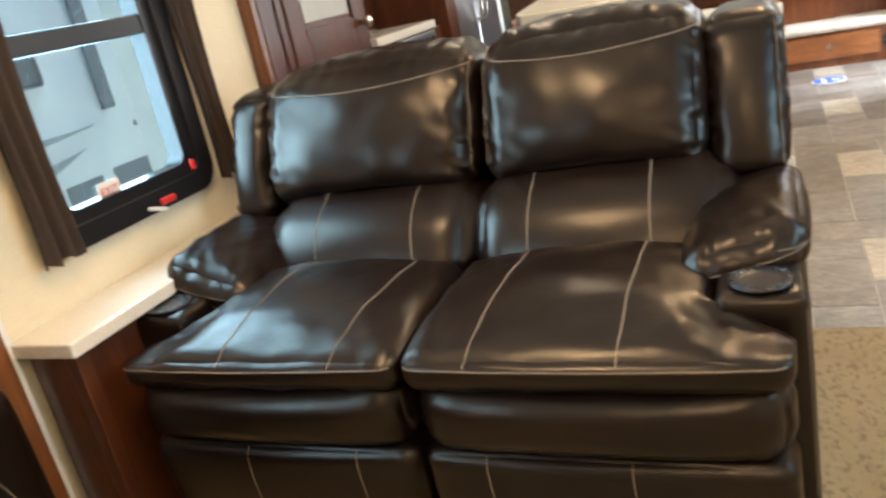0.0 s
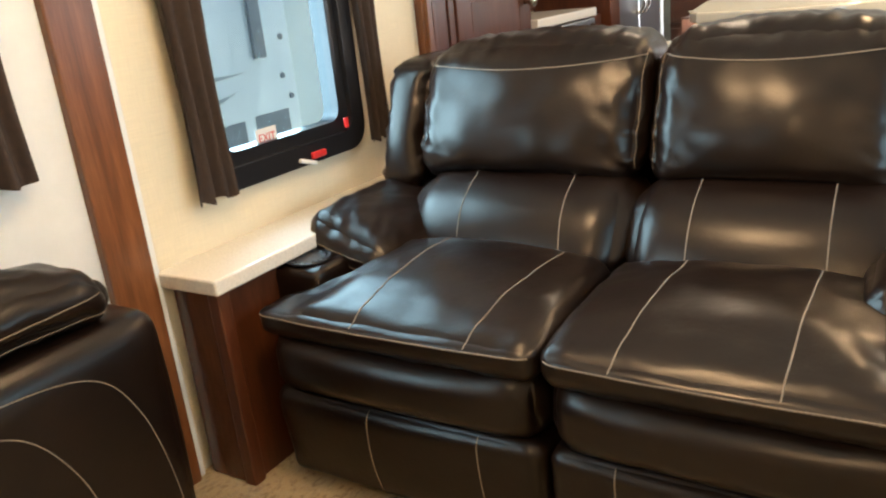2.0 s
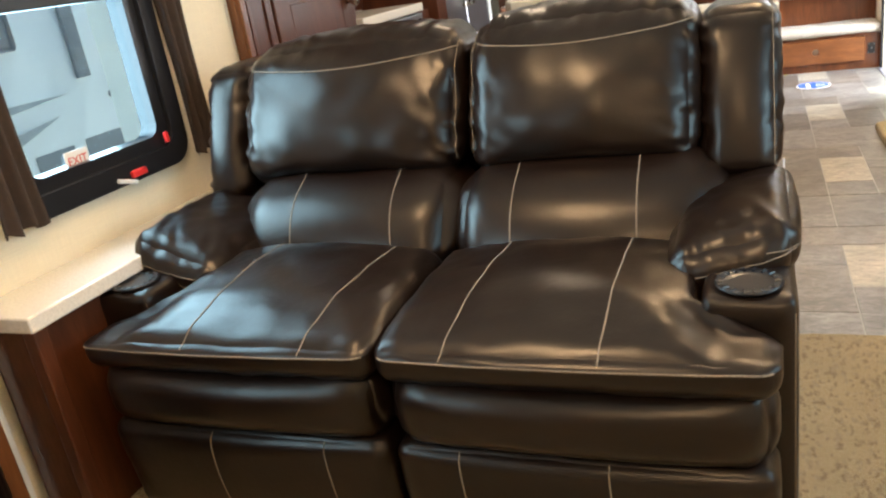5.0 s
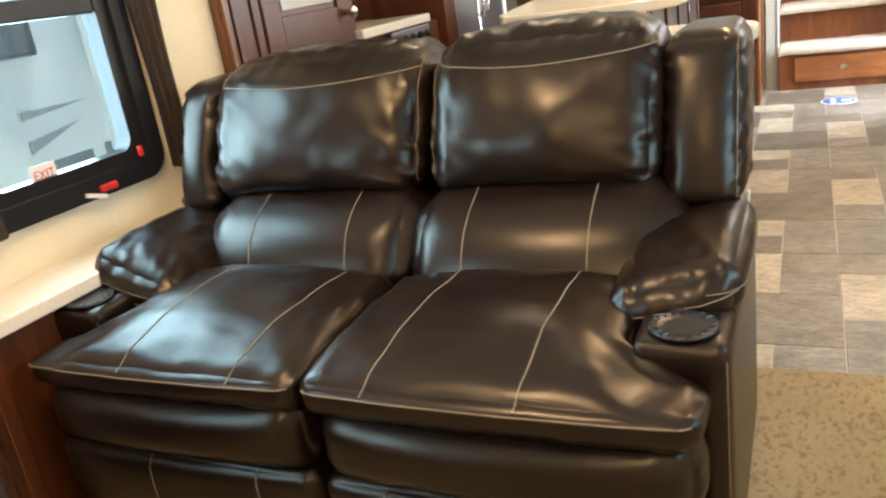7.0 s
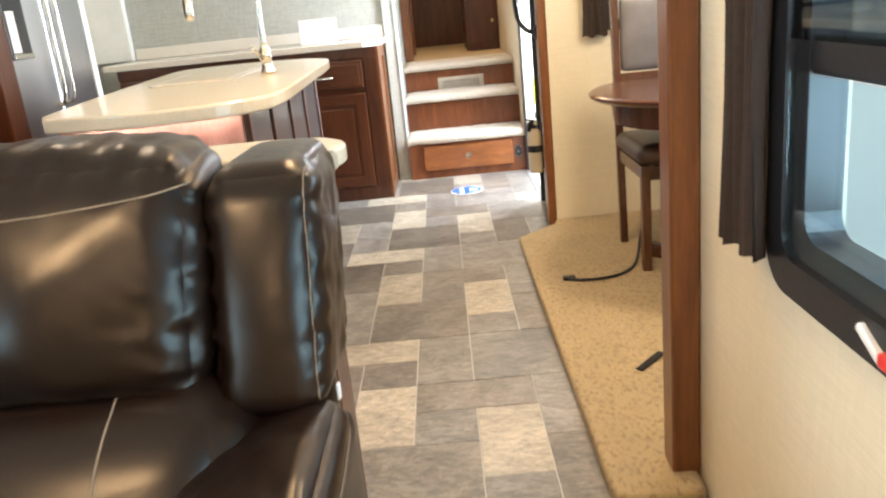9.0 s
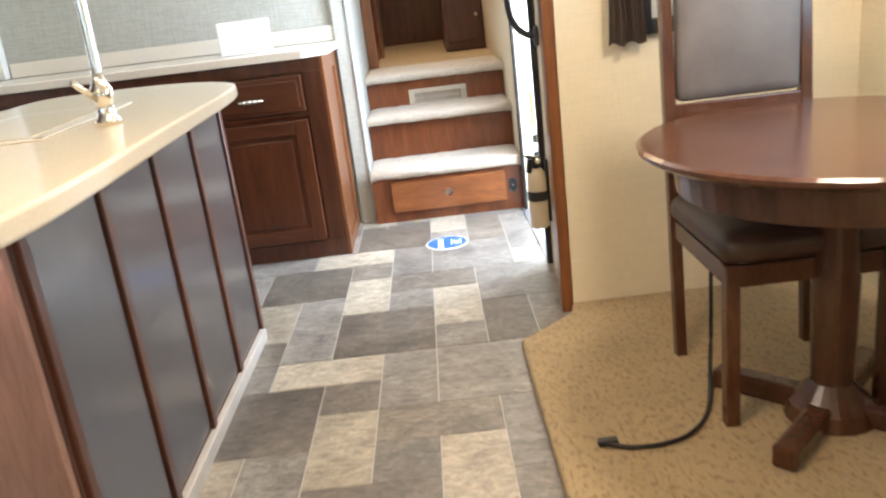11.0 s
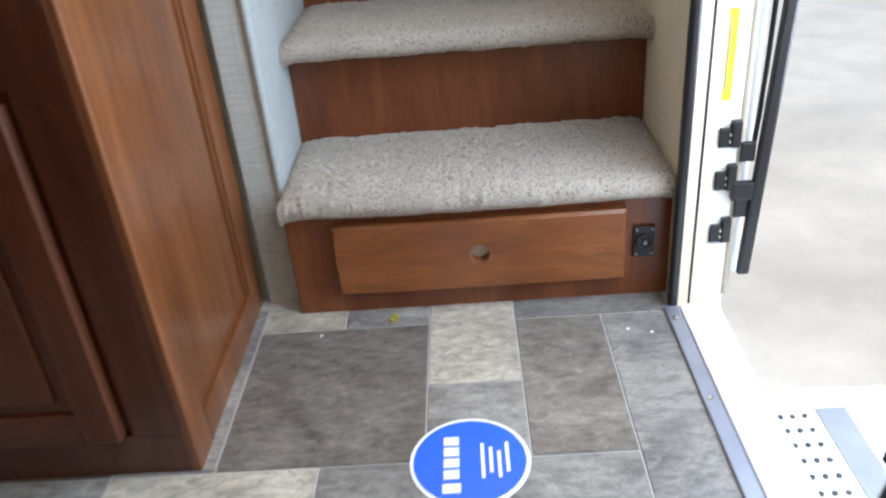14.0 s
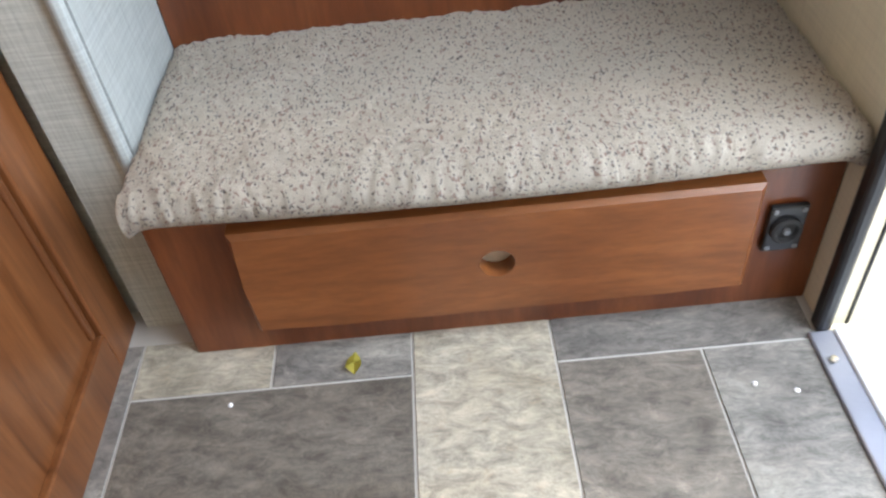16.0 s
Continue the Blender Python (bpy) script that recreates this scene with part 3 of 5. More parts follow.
def window(name, x, side, y0, y1, z0, z1, rail, label, latch_y, sign_y):
    """A black framed window with rounded corners, an upper tinted pane, a lower pane and a safety latch."""
    w = thing(name, (x, (y0 + y1) / 2, z0), label, "window", kind="structure")
    s = side
    fw = 0.075

    def ring(a0, a1, b0, b1, th, xa, xb, rr):
        bm = bmesh.new()
        loops = []
        for (ya, yb, za, zb, r) in ((a0, a1, b0, b1, rr), (a0 + th, a1 - th, b0 + th, b1 - th, rr * 0.65)):
            pts = []
            for cy, cz, st in ((yb - r, zb - r, 0), (ya + r, zb - r, 90), (ya + r, za + r, 180), (yb - r, za + r, 270)):
                for k in range(7):
                    a = radians(st + 15 * k)
                    pts.append((cy + r * math.cos(a), cz + r * math.sin(a)))
            loops.append(pts)
        n = len(loops[0])
        vs = [[[bm.verts.new((xx, p[0], p[1])) for p in lp] for lp in loops] for xx in (xa, xb)]
        for i in range(n):
            k = (i + 1) % n
            bm.faces.new((vs[0][0][i], vs[0][0][k], vs[0][1][k], vs[0][1][i]))
            bm.faces.new((vs[1][0][i], vs[1][1][i], vs[1][1][k], vs[1][0][k]))
            bm.faces.new((vs[0][0][i], vs[1][0][i], vs[1][0][k], vs[0][0][k]))
            bm.faces.new((vs[0][1][i], vs[0][1][k], vs[1][1][k], vs[1][1][i]))
        bmesh.ops.recalc_face_normals(bm, faces=bm.faces)
        return bm

    part("frame", ring(y0, y1, z0, z1, 0.058, x - s * 0.005, x + s * 0.022, 0.075), BLACKP, w)
    part("inner_frame", ring(y0 + 0.05, y1 - 0.05, z0 + 0.045, z1 - 0.045, 0.05, x - s * 0.05, x + s * 0.006, 0.06), BLACKP, w)
    part("mid_rail", box(min(x - s * 0.045, x + s * 0.002), max(x - s * 0.045, x + s * 0.002), y0 + 0.07, y1 - 0.07, rail, rail + 0.055, 0.005), BLACKP, w)
    lower = part("pane", box(x - 0.022, x - 0.017, y0 + 0.07, y1 - 0.07, z0 + 0.07, rail + 0.004), GLASS, w)
    upper = part("pane", box(x - 0.022, x - 0.017, y0 + 0.07, y1 - 0.07, rail + 0.05, z1 - 0.07), TINT if side < 0 else GLASS, w)
    lower.visible_shadow = upper.visible_shadow = False
    lx = x + s * 0.026
    d = 0.05
    la = part("latch", box(lx - 0.007, lx + 0.007, latch_y - 0.03, latch_y + 0.03, z0 + 0.012, z0 + 0.032, 0.005), RED, w, "red emergency window latch")
    part("latch_tab", turned(box(lx - 0.006, lx + 0.006, -0.035, 0.035, -0.006, 0.006, 0.003),
         Matrix.Translation((0, latch_y - s * 0.05, z0 + (0.010 if s > 0 else 0.030))) @ pose(0, 0, 0, -18 if s > 0 else 24)), PAPER, la, "white latch tab")
    part("latch_stop", box(lx - 0.008, lx + 0.002, y1 - 0.10 if s > 0 else y0 + 0.08, y1 - 0.085 if s > 0 else y0 + 0.095, z0 + 0.07, z0 + 0.10, 0.003), RED if s > 0 else WHITEP, w)
    sx = x - 0.015 if s > 0 else x - 0.0235
    sz = z0 + (0.103 if s > 0 else 0.130)
    sg = part("exit_sticker", box(sx - 0.0005, sx + 0.0005, sign_y - 0.04, sign_y + 0.04, sz - 0.027, sz + 0.027), PAPER if s > 0 else FROST, w, "white exit sticker" if s > 0 else "pale grey exit sticker with red letters")
    rot = Matrix.Translation((sx + s * 0.001, sign_y, sz)) @ (pose(0, 0, 0, 90, 0, 90) if s > 0 else pose(0, 0, 0, 90, 0, -90))
    words("letters", "EXIT", 0.032, rot, RED, sg, 0.0004)
    return w


window("window_1", WL, 1, 0.90, 1.57, 0.685, 1.63, 1.165, "black framed window with a white exit sticker", 1.33, 1.175)
window("window_2", WR, -1, 0.45, 1.63, 0.66, 1.63, 0.995, "black framed window with a tinted upper pane", 1.24, 1.185)

window("window_5", 0.006, 1, -0.83, 0.26, 0.835, 1.63, 1.165, "black framed window behind the recliner", -0.2, -0.5)


def curtain(x, side, y0, y1, z0, z1, folds, label):
    """A gathered hanging of brown cloth."""
    bm = bmesh.new()
    n, m = folds * 10, 16
    front, rows = [], []
    for back in (0, 1):
        rows = []
        for j in range(m + 1):
            v = j / m
            row = []
            for i in range(n + 1):
                u = i / n
                wob = 0.017 * math.cos(2 * math.pi * folds * u + 0.4 * math.sin(3 * v)) + 0.006 * math.sin(9 * u + 5 * v)
                yy = y0 + (y1 - y0) * u + 0.006 * math.sin(7 * v + 3 * u)
                row.append(bm.verts.new((x + side * (0.040 + 0.8 * wob - 0.004 * back), yy, z0 + (z1 - z0) * v + 0.006 * math.sin(13 * u) * (1 - v))))
            rows.append(row)
        for a, b in zip(rows, rows[1:]):
            for i in range(n):
                bm.faces.new((a[i], a[i + 1], b[i + 1], b[i]) if not back else (a[i], b[i], b[i + 1], a[i + 1]))
    return tagged(part("curtain", bm, CURTAIN, smooth=True), label, "curtain", "window curtains")


curtain(WL, 1, 0.85, 0.975, 0.685, 1.72, 3, "dark brown pleated curtain beside the window")
curtain(WL, 1, 1.565, 1.665, 0.69, 1.72, 3, "dark brown pleated curtain behind the loveseat")
curtain(WL, 1, 0.22, 0.47, 0.85, 1.72, 5, "dark brown pleated curtain above the recliner")
curtain(WR, -1, 1.60, 1.755, 0.695, 1.72, 5, "dark brown pleated curtain beside the tinted window")
curtain_end = curtain(0, 1, 0, 0.12, 0.93, 1.72, 3, "dark brown pleated curtain on the dining end wall")
curtain_end.matrix_basis = pose(2.56, 4.33, 0, 0, 0, -90)
wd = thing("window_3", (2.80, 4.33, 0.95), "dark framed window on the dining end wall", "window", kind="structure")
part("frame", boxes((2.66, 2.71, 4.305, 4.328, 0.95, 1.65, 0.006), (3.1, 3.15, 4.305, 4.328, 0.95, 1.65, 0.006), (2.71, 3.1, 4.305, 4.328, 0.95, 1.0, 0.006), (2.71, 3.1, 4.305, 4.328, 1.6, 1.65, 0.006)), BLACKP, wd)
part("pane", box(2.71, 3.1, 4.318, 4.326, 1.0, 1.6), FROST, wd)
w4 = thing("window_4", (3.40, 3.25, 0.95), "black framed dining window letting daylight in", "window", kind="structure")
part("frame", boxes((3.38, 3.42, 2.58, 2.64, 0.93, 1.67, 0.006), (3.38, 3.42, 3.86, 3.92, 0.93, 1.67, 0.006), (3.38, 3.42, 2.64, 3.86, 0.93, 0.99, 0.006), (3.38, 3.42, 2.64, 3.86, 1.61, 1.67, 0.006)), BLACKP, w4)
pane4 = part("pane", box(3.43, 3.435, 2.64, 3.86, 0.99, 1.61), GLASS, w4)
pane4.visible_shadow = False

for lx, ly, watts, tone in LAMPS:
    cl = thing("ceiling_light", (lx, ly, CEIL), "small warm round ceiling light", "ceiling light", "ceiling lights")
    part("rim", lathe([(0.10, -0.012), (0.155, -0.012), (0.16, -0.004), (0.16, 0.0), (0.10, 0.0)], (lx, ly, CEIL), 28), CHROME, cl)
    part("diffuser", lathe([(0.02, -0.018), (0.08, -0.015), (0.10, -0.010)], (lx, ly, CEIL), 28), LAMPM, cl)

# ---- loveseat ----
sofa = thing("loveseat", (0.93, 1.2, 0.0), "dark brown leather reclining loveseat with contrast stitching", "loveseat")


def crease(q, p, amp, fx, fz, seed):
    """Fine puckers that fade away from the seams."""
    e = max(abs(p[0]), abs(p[2])) ** 6
    return amp * e * noise.noise(Vector((q.x * fx + seed, q.y * 20, q.z * fz)))


MID = 0.945
SEATS = [(0.235, MID - 0.004, (0.519, 0.797)), (MID + 0.004, 1.652, (1.090, 1.372))]
for k, (xa, xb, seams) in enumerate(SEATS):
    cx, w = (xa + xb) / 2, xb - xa

    def seat_warp(q, p, k=k):
        # wide tongue in front of the arms, narrow between them; crowned top, rising towards the front
        back = max(0.0, min(1.0, (q.y + 0.11) / 0.07))
        inset = 0.13 * back
        # flat tongue in front of the cup holder block
        outer = q.x if k else -q.x
        flat = max(0.0, min(1.0, (outer - 0.14) / 0.13)) * (1 - back)
        flat = flat * flat * (3 - 2 * flat)
        if k == 0 and q.x < 0:
            q.x += inset * min(1, abs(p[0]))
        if k == 1 and q.x > 0:
            q.x -= inset * min(1, abs(p[0]))
        # thin lip at the front, crown towards the backrest
        lip = max(0.0, min(1.0, (-q.y - 0.03) / 0.19))
        if q.z > 0:
            q.z *= 1 - max(0.52 * lip * lip, 0.66 * flat)
        rear = max(0.0, min(1.0, (q.y + 0.10) / 0.25))
        q.z += 0.024 * rear * (1 - p[0] * p[0]) * max(0, p[2])
        q.z += 0.004 * noise.noise(Vector((q.x * 11 + k * 9, q.y * 11, 0))) + crease(q, p, 0.004, 60, 30, k)
        return q
    bm = cushion((cx, 1.01, 0.452), (w + 0.004, 0.46, 0.105), 0.040, (0.004, 0.012, 0.020), 34, seat_warp)
    seams_bm = [stitch(bm, line_pts((sx, 0.776, 0.9), (sx + ((0.012, 0.037), (0.027, 0.008))[k][j], 1.20, 0.9)), (0, 0, -1), 0.0024) for j, sx in enumerate(seams)]
    edge = stitch(bm, [(x, 0.70, 0.460) for x in np.linspace(xa + 0.012, xb - 0.012, 90)], (0, 1, 0), 0, 0.0032, 0.001)
    cu = part("seat_cushion", bm, LEATHER, sofa, smooth=True)
    for sb in seams_bm + [edge]:
        part("stitching", sb, THREAD, cu, "tan contrast thread")

    def roll_warp(q, p, k=k):
        q.y += crease(q, p, 0.010, 70, 25, 3 + k) + 0.012 * abs(p[0]) ** 10
        q.z += 0.004 * noise.noise(Vector((q.x * 12 + k * 5, 0, 2)))
        return q
    bm = cushion((cx, 0.862, 0.336), (w + 0.002, 0.15, 0.178), 0.070, (0.0, 0.030, 0.004), 32, roll_warp)
    part("front_roll", bm, LEATHER, sofa, smooth=True)

    def foot_warp(q, p, k=k):
        q.y += 0.02 * (0.5 - (q.z + 0.12) / 0.24) + crease(q, p, 0.006, 60, 20, 7 + k)
        return q
    bm = cushion((cx, 0.872, 0.141), (w + 0.001, 0.14, 0.245), 0.036, (0.0, 0.020, 0.004), 30, foot_warp)
    fs = [stitch(bm, line_pts((sx, 0.6, 0.254), (sx + 0.012, 0.6, 0.03)), (0, 1, 0), 0.0022) for sx in seams]
    fp = part("footrest", bm, LEATHER, sofa, smooth=True)
    for sb in fs:
        part("stitching", sb, THREAD, fp, "tan contrast thread")

    # lumbar roll and head pillow
    la, lb = (0.335, MID - 0.006) if k == 0 else (MID + 0.006, 1.545)
    lc, lw = (la + lb) / 2, lb - la

    def lumbar_warp(q, p, k=k):
        q.z += 0.020 * (1 - p[0] * p[0]) * max(0, p[2])
        q.y += 0.62 * q.z + 2.6 * max(0, q.z) ** 2 + crease(q, p, 0.004, 50, 50, 11 + k)
        return q
    bm = cushion((lc, 1.405, 0.535), (lw, 0.25, 0.225), 0.080, (0.026, 0.034, 0.006), 24, lumbar_warp)
    ls = [stitch(bm, line_pts((sx + 0.004 if k else sx - 0.018, 1.0, 0.66), (sx + 0.012, 1.0, 0.45)), (0, 1, 0), 0.0024) for sx in seams]
    lu = part("lumbar_cushion", bm, LEATHER, sofa, smooth=True)
    for sb in ls:
        part("stitching", sb, THREAD, lu, "tan contrast thread")
    pa, pb = (0.292, MID - 0.010) if k == 0 else (MID + 0.010, 1.502)
    pc, pw = (pa + pb) / 2, pb - pa

    def pillow_warp(q, p, k=k):
        u = (q.z + 0.18) / 0.36
        # sagging seam corners, slightly narrow waist
        q.z += 0.014 * (1 - p[0] ** 2) * max(0, p[2]) ** 2 + 0.012 * (1 - p[0] ** 2) * max(0, -p[2])
        q.y += 0.155 * (u - 0.25) - 0.012 * math.sin(math.pi * u)
        e = abs(p[0]) ** 5
        q.y += 0.018 * e * noise.noise(Vector((k * 7 + q.x * 22, q.z * 38 + q.x * 14, 1)))
        q.y += 0.006 * noise.noise(Vector((q.x * 11 + k * 5, q.z * 13, 4)))
        q.z += 0.009 * max(0, p[2]) ** 3 * noise.noise(Vector((q.x * 36 + k * 3, q.y * 12, 2)))
        return q
    bm = cushion((pc, 1.565, 0.790), (pw, 0.25, 0.348), 0.068, (0.010, 0.056, 0.014), 52, pillow_warp)
    starts = []
    for i in range(91):
        u = i / 90
        sag = -0.016 * math.sin(math.pi * u)
        starts.append((pa + 0.01 + (pw - 0.02) * u, 1.2, 0.922 + sag))
    ps = stitch(bm, starts, (0, 1, 0), 0, 0.0024, 0.001)
    side = stitch(bm, line_pts((pb - 0.012 if k == 0 else pa + 0.012, 1.2, 0.94), (pb - 0.012 if k == 0 else pa + 0.012, 1.2, 0.66)), (0, 1, 0), 0, 0.0016, 0.001)
    pi = part("head_pillow", bm, LEATHER, sofa, smooth=True)
    part("piping", ps, THREAD, pi, "tan contrast thread")
    part("piping", side, THREAD, pi, "tan contrast thread")

for s in (-1, 1):
    out = 0.205 if s < 0 else 1.672
    # wing beside the pillow
    wc = 0.218 if s < 0 else 1.587

    def wing_warp(q, p, s=s):
        u = (q.z + 0.19) / 0.38
        q.y += 0.15 * (u - 0.25)
        q.y += 0.017 * abs(p[0]) ** 4 * noise.noise(Vector((q.x * 10 + s, q.z * 50, 6)))
        q.x += 0.006 * noise.noise(Vector((s * 3, q.y * 20, q.z * 30)))
        return q
    bm = cushion((wc, 1.605, 0.755), (0.150 if s < 0 else 0.174, 0.30, 0.356), 0.050, (0.004, 0.022, 0.006), 48, wing_warp)
    edge = stitch(bm, line_pts((wc + s * 0.076 - 0.006, 1.1, 0.94), (wc + s * 0.076 - 0.006, 1.1, 0.60)), (0, 1, 0), 0, 0.0016, 0.001)
    wg = part("wing", bm, LEATHER, sofa, smooth=True)
    part("piping", edge, THREAD, wg)
    # arm base with cup holder
    ac = 0.232 if s < 0 else 1.605

    def base_warp(q, p, s=s):
        q.z += crease(q, p, 0.004, 40, 40, 21 + s)
        return q
    bm = cushion((ac, 1.265, 0.268), (0.158, 0.66, 0.495), 0.022, (0.004, 0.006, 0.004), 16, base_warp)
    e1 = stitch(bm, line_pts((ac + 0.072, 0.5, 0.49), (ac + 0.072, 0.5, 0.10)), (0, 1, 0), 0, 0.0018, 0.001)
    e2 = stitch(bm, line_pts((ac - 0.072, 0.5, 0.49), (ac - 0.072, 0.5, 0.42)), (0, 1, 0), 0, 0.0018, 0.001)
    ab = part("arm_base", bm, LEATHER, sofa, smooth=True)
    part("stitching", e1, THREAD, ab, "tan contrast thread")
    part("stitching", e2, THREAD, ab, "tan contrast thread")
    cy, cz = 1.0, 0.512
    cup = part("cup_holder", lathe([(0.034, -0.03), (0.036, 0.000), (0.046, 0.002), (0.055, 0.006), (0.058, 0.010), (0.053, 0.013), (0.045, 0.0115), (0.042, 0.0095), (0.030, 0.0088), (0.002, 0.0086)], (ac, cy, cz), 36), BLACKP, sofa, "glossy black ribbed cup holder", smooth=True)
    ribs = bmesh.new()
    for i in range(18):
        a = 2 * math.pi * i / 18
        tube([(ac + 0.043 * math.cos(a), cy + 0.043 * math.sin(a), cz + 0.012), (ac + 0.055 * math.cos(a), cy + 0.055 * math.sin(a), cz + 0.012)], 0.0028, 6, ribs)
    part("rib_ring", ribs, BLACKP, cup)
    # arm pad: thick soft pillow, lower on its inner side and at its nose
    pc_, pw_ = (1.573, 0.238) if s > 0 else (0.287, 0.275)

    def pad_warp(q, p, s=s):
        u = (q.y + 0.22) / 0.44
        q.z += s * (q.x / 0.22) * (0.050 if s > 0 else 0.068)
        q.z -= 0.020 * max(0, 0.4 - u)
        q.y += 0.020 * s * (q.x / 0.22) * (1 - u)
        f = max(0, 0.62 - u)
        q.z += 0.010 * f * noise.noise(Vector((q.x * 40 + q.y * 16, 3 * s, q.y * 8))) * max(0, p[2])
        q.y += 0.007 * f * noise.noise(Vector((q.x * 45, q.y * 12, 5 * s)))
        q.z += 0.003 * noise.noise(Vector((q.x * 30, q.y * 25, s)))
        return q
    bm = cushion((pc_, 1.285, 0.522), (pw_, 0.43, 0.114), 0.050, (0.008, 0.020, 0.018), 48, pad_warp)
    xs = np.linspace(pc_ - pw_ * 0.47, pc_ + pw_ * 0.47, 60)
    seam = stitch(bm, [(x, 0.5, 0.520 + s * (x - pc_) / 0.22 * 0.05) for x in xs], (0, 1, 0), 0, 0.002, 0.001)
    seam2 = stitch(bm, line_pts((2.2 if s > 0 else -0.5, 1.05, 0.548), (2.2 if s > 0 else -0.5, 1.44, 0.555)), (-s, 0, 0), 0, 0.0018, 0.001)
    seam3 = stitch(bm, [(x, 0.5, 0.492 + s * (x - pc_) / 0.22 * 0.045) for x in xs[12:-4]], (0, 1, 0), 0, 0.002, 0.001)
    pd = part("arm_pad", bm, LEATHER, sofa, "softly wrinkled leather arm pad", smooth=True)
    part("stitching", seam, THREAD, pd)
    part("stitching", seam2, THREAD, pd)
    part("stitching", seam3, THREAD, pd)
part("back_shell", cushion((0.93, 1.73, 0.46), (1.40, 0.10, 0.88), 0.04, (0, 0.004, 0), 10, lambda q, p: Vector((q.x, q.y + 0.10 * (q.z / 0.88 + 0.1), q.z))), LEATHER, sofa, smooth=True)
part("base_frame", box(0.30, 1.56, 0.95, 1.74, 0.03, 0.42, 0.01), BLACKP, sofa)
for fx in (0.25, 1.6):
    for fy in (1.0, 1.72):
        part("foot", lathe([(0.024, 0.008), (0.028, 0.02), (0.028, 0.05)], (fx, fy, 0), 14), BLACKP, sofa)
part("recline_tag", box(1.674, 1.679, 1.50, 1.512, 0.575, 0.60, 0.001), PAPER, sofa, "small white fabric tag")

# window ledge and its cabinet
lc = thing("ledge_cabinet", (0.09, 1.3, 0.0), "dark cherry wood cabinet under the window ledge", "cabinet")
part("body", box(0.017, 0.172, 0.745, 1.93, 0.008, 0.522, 0.003), CHERRY_Z, lc)
part("corner_post", box(0.150, 0.186, 0.730, 0.768, 0.008, 0.522, 0.004), CHERRY_Z, lc)
part("end_panel", box(0.030, 0.150, 0.737, 0.748, 0.008, 0.522, 0.003), DARKW, lc)
tagged(part("window_ledge", box(0.002, 0.205, 0.715, 1.95, 0.524, 0.562, 0.006, 3), COUNTERW), "cream speckled solid surface window ledge", "ledge")

# recliner beyond the trim board
rc = thing("recliner", (0.36, 0.20, 0.0), "dark brown leather recliner with contrast stitching", "recliner")


def rec_warp(q, p):
    q.z += 0.010 * noise.noise(Vector((q.x * 25, q.y * 25, 2))) + 0.03 * (1 - p[1] ** 2)
    return q


bm = cushion((0.115, 0.27, 0.595), (0.19, 0.42, 0.10), 0.05, (0.01, 0.015, 0.02), 20, rec_warp)
sm3 = stitch(bm, [(1.0, y, 0.612 + 0.02 * (y - 0.27)) for y in np.linspace(0.10, 0.45, 60)], (-1, 0, 0), 0, 0.002)
sm2 = stitch(bm, [(1.0, y, 0.575) for y in np.linspace(0.08, 0.47, 60)], (-1, 0, 0), 0, 0.002)
pd = part("arm_pad", bm, LEATHER, rc, smooth=True)
part("stitching", sm2, THREAD, pd)
part("stitching", sm3, THREAD, pd)
bm = cushion((0.120, 0.20, 0.285), (0.20, 0.72, 0.53), 0.05, (0.01, 0.02, 0.004), 16)
sm = stitch(bm, [(1.0, p.y, p.z) for p in smooth_path([(0, -0.12, 0.50), (0, 0.20, 0.505), (0, 0.38, 0.47), (0, 0.46, 0.36), (0, 0.50, 0.20), (0, 0.515, 0.05)], 14)], (-1, 0, 0), 0, 0.002)
inner = stitch(bm, [(1.0, p.y, p.z) for p in smooth_path([(0, -0.14, 0.47), (0, 0.08, 0.475), (0, 0.22, 0.44), (0, 0.30, 0.33), (0, 0.345, 0.18), (0, 0.37, 0.05)], 14)], (-1, 0, 0), 0, 0.002)
sd = part("side_panel", bm, LEATHER, rc, smooth=True)
part("stitching", inner, THREAD, sd)
part("stitching", sm, THREAD, sd)
part("seat_cushion", cushion((0.24, -0.14, 0.34), (0.34, 0.42, 0.14), 0.06, (0.01, 0.02, 0.03), 14), LEATHER, rc, smooth=True)
part("front_panel", cushion((0.22, -0.16, 0.16), (0.34, 0.40, 0.22), 0.05, (0.01, 0.01, 0.0), 12), LEATHER, rc, smooth=True)
rc.matrix_basis = pose(0.40, 0.165, 0.045, 0, 0, 0)

# ---- kitchen ----


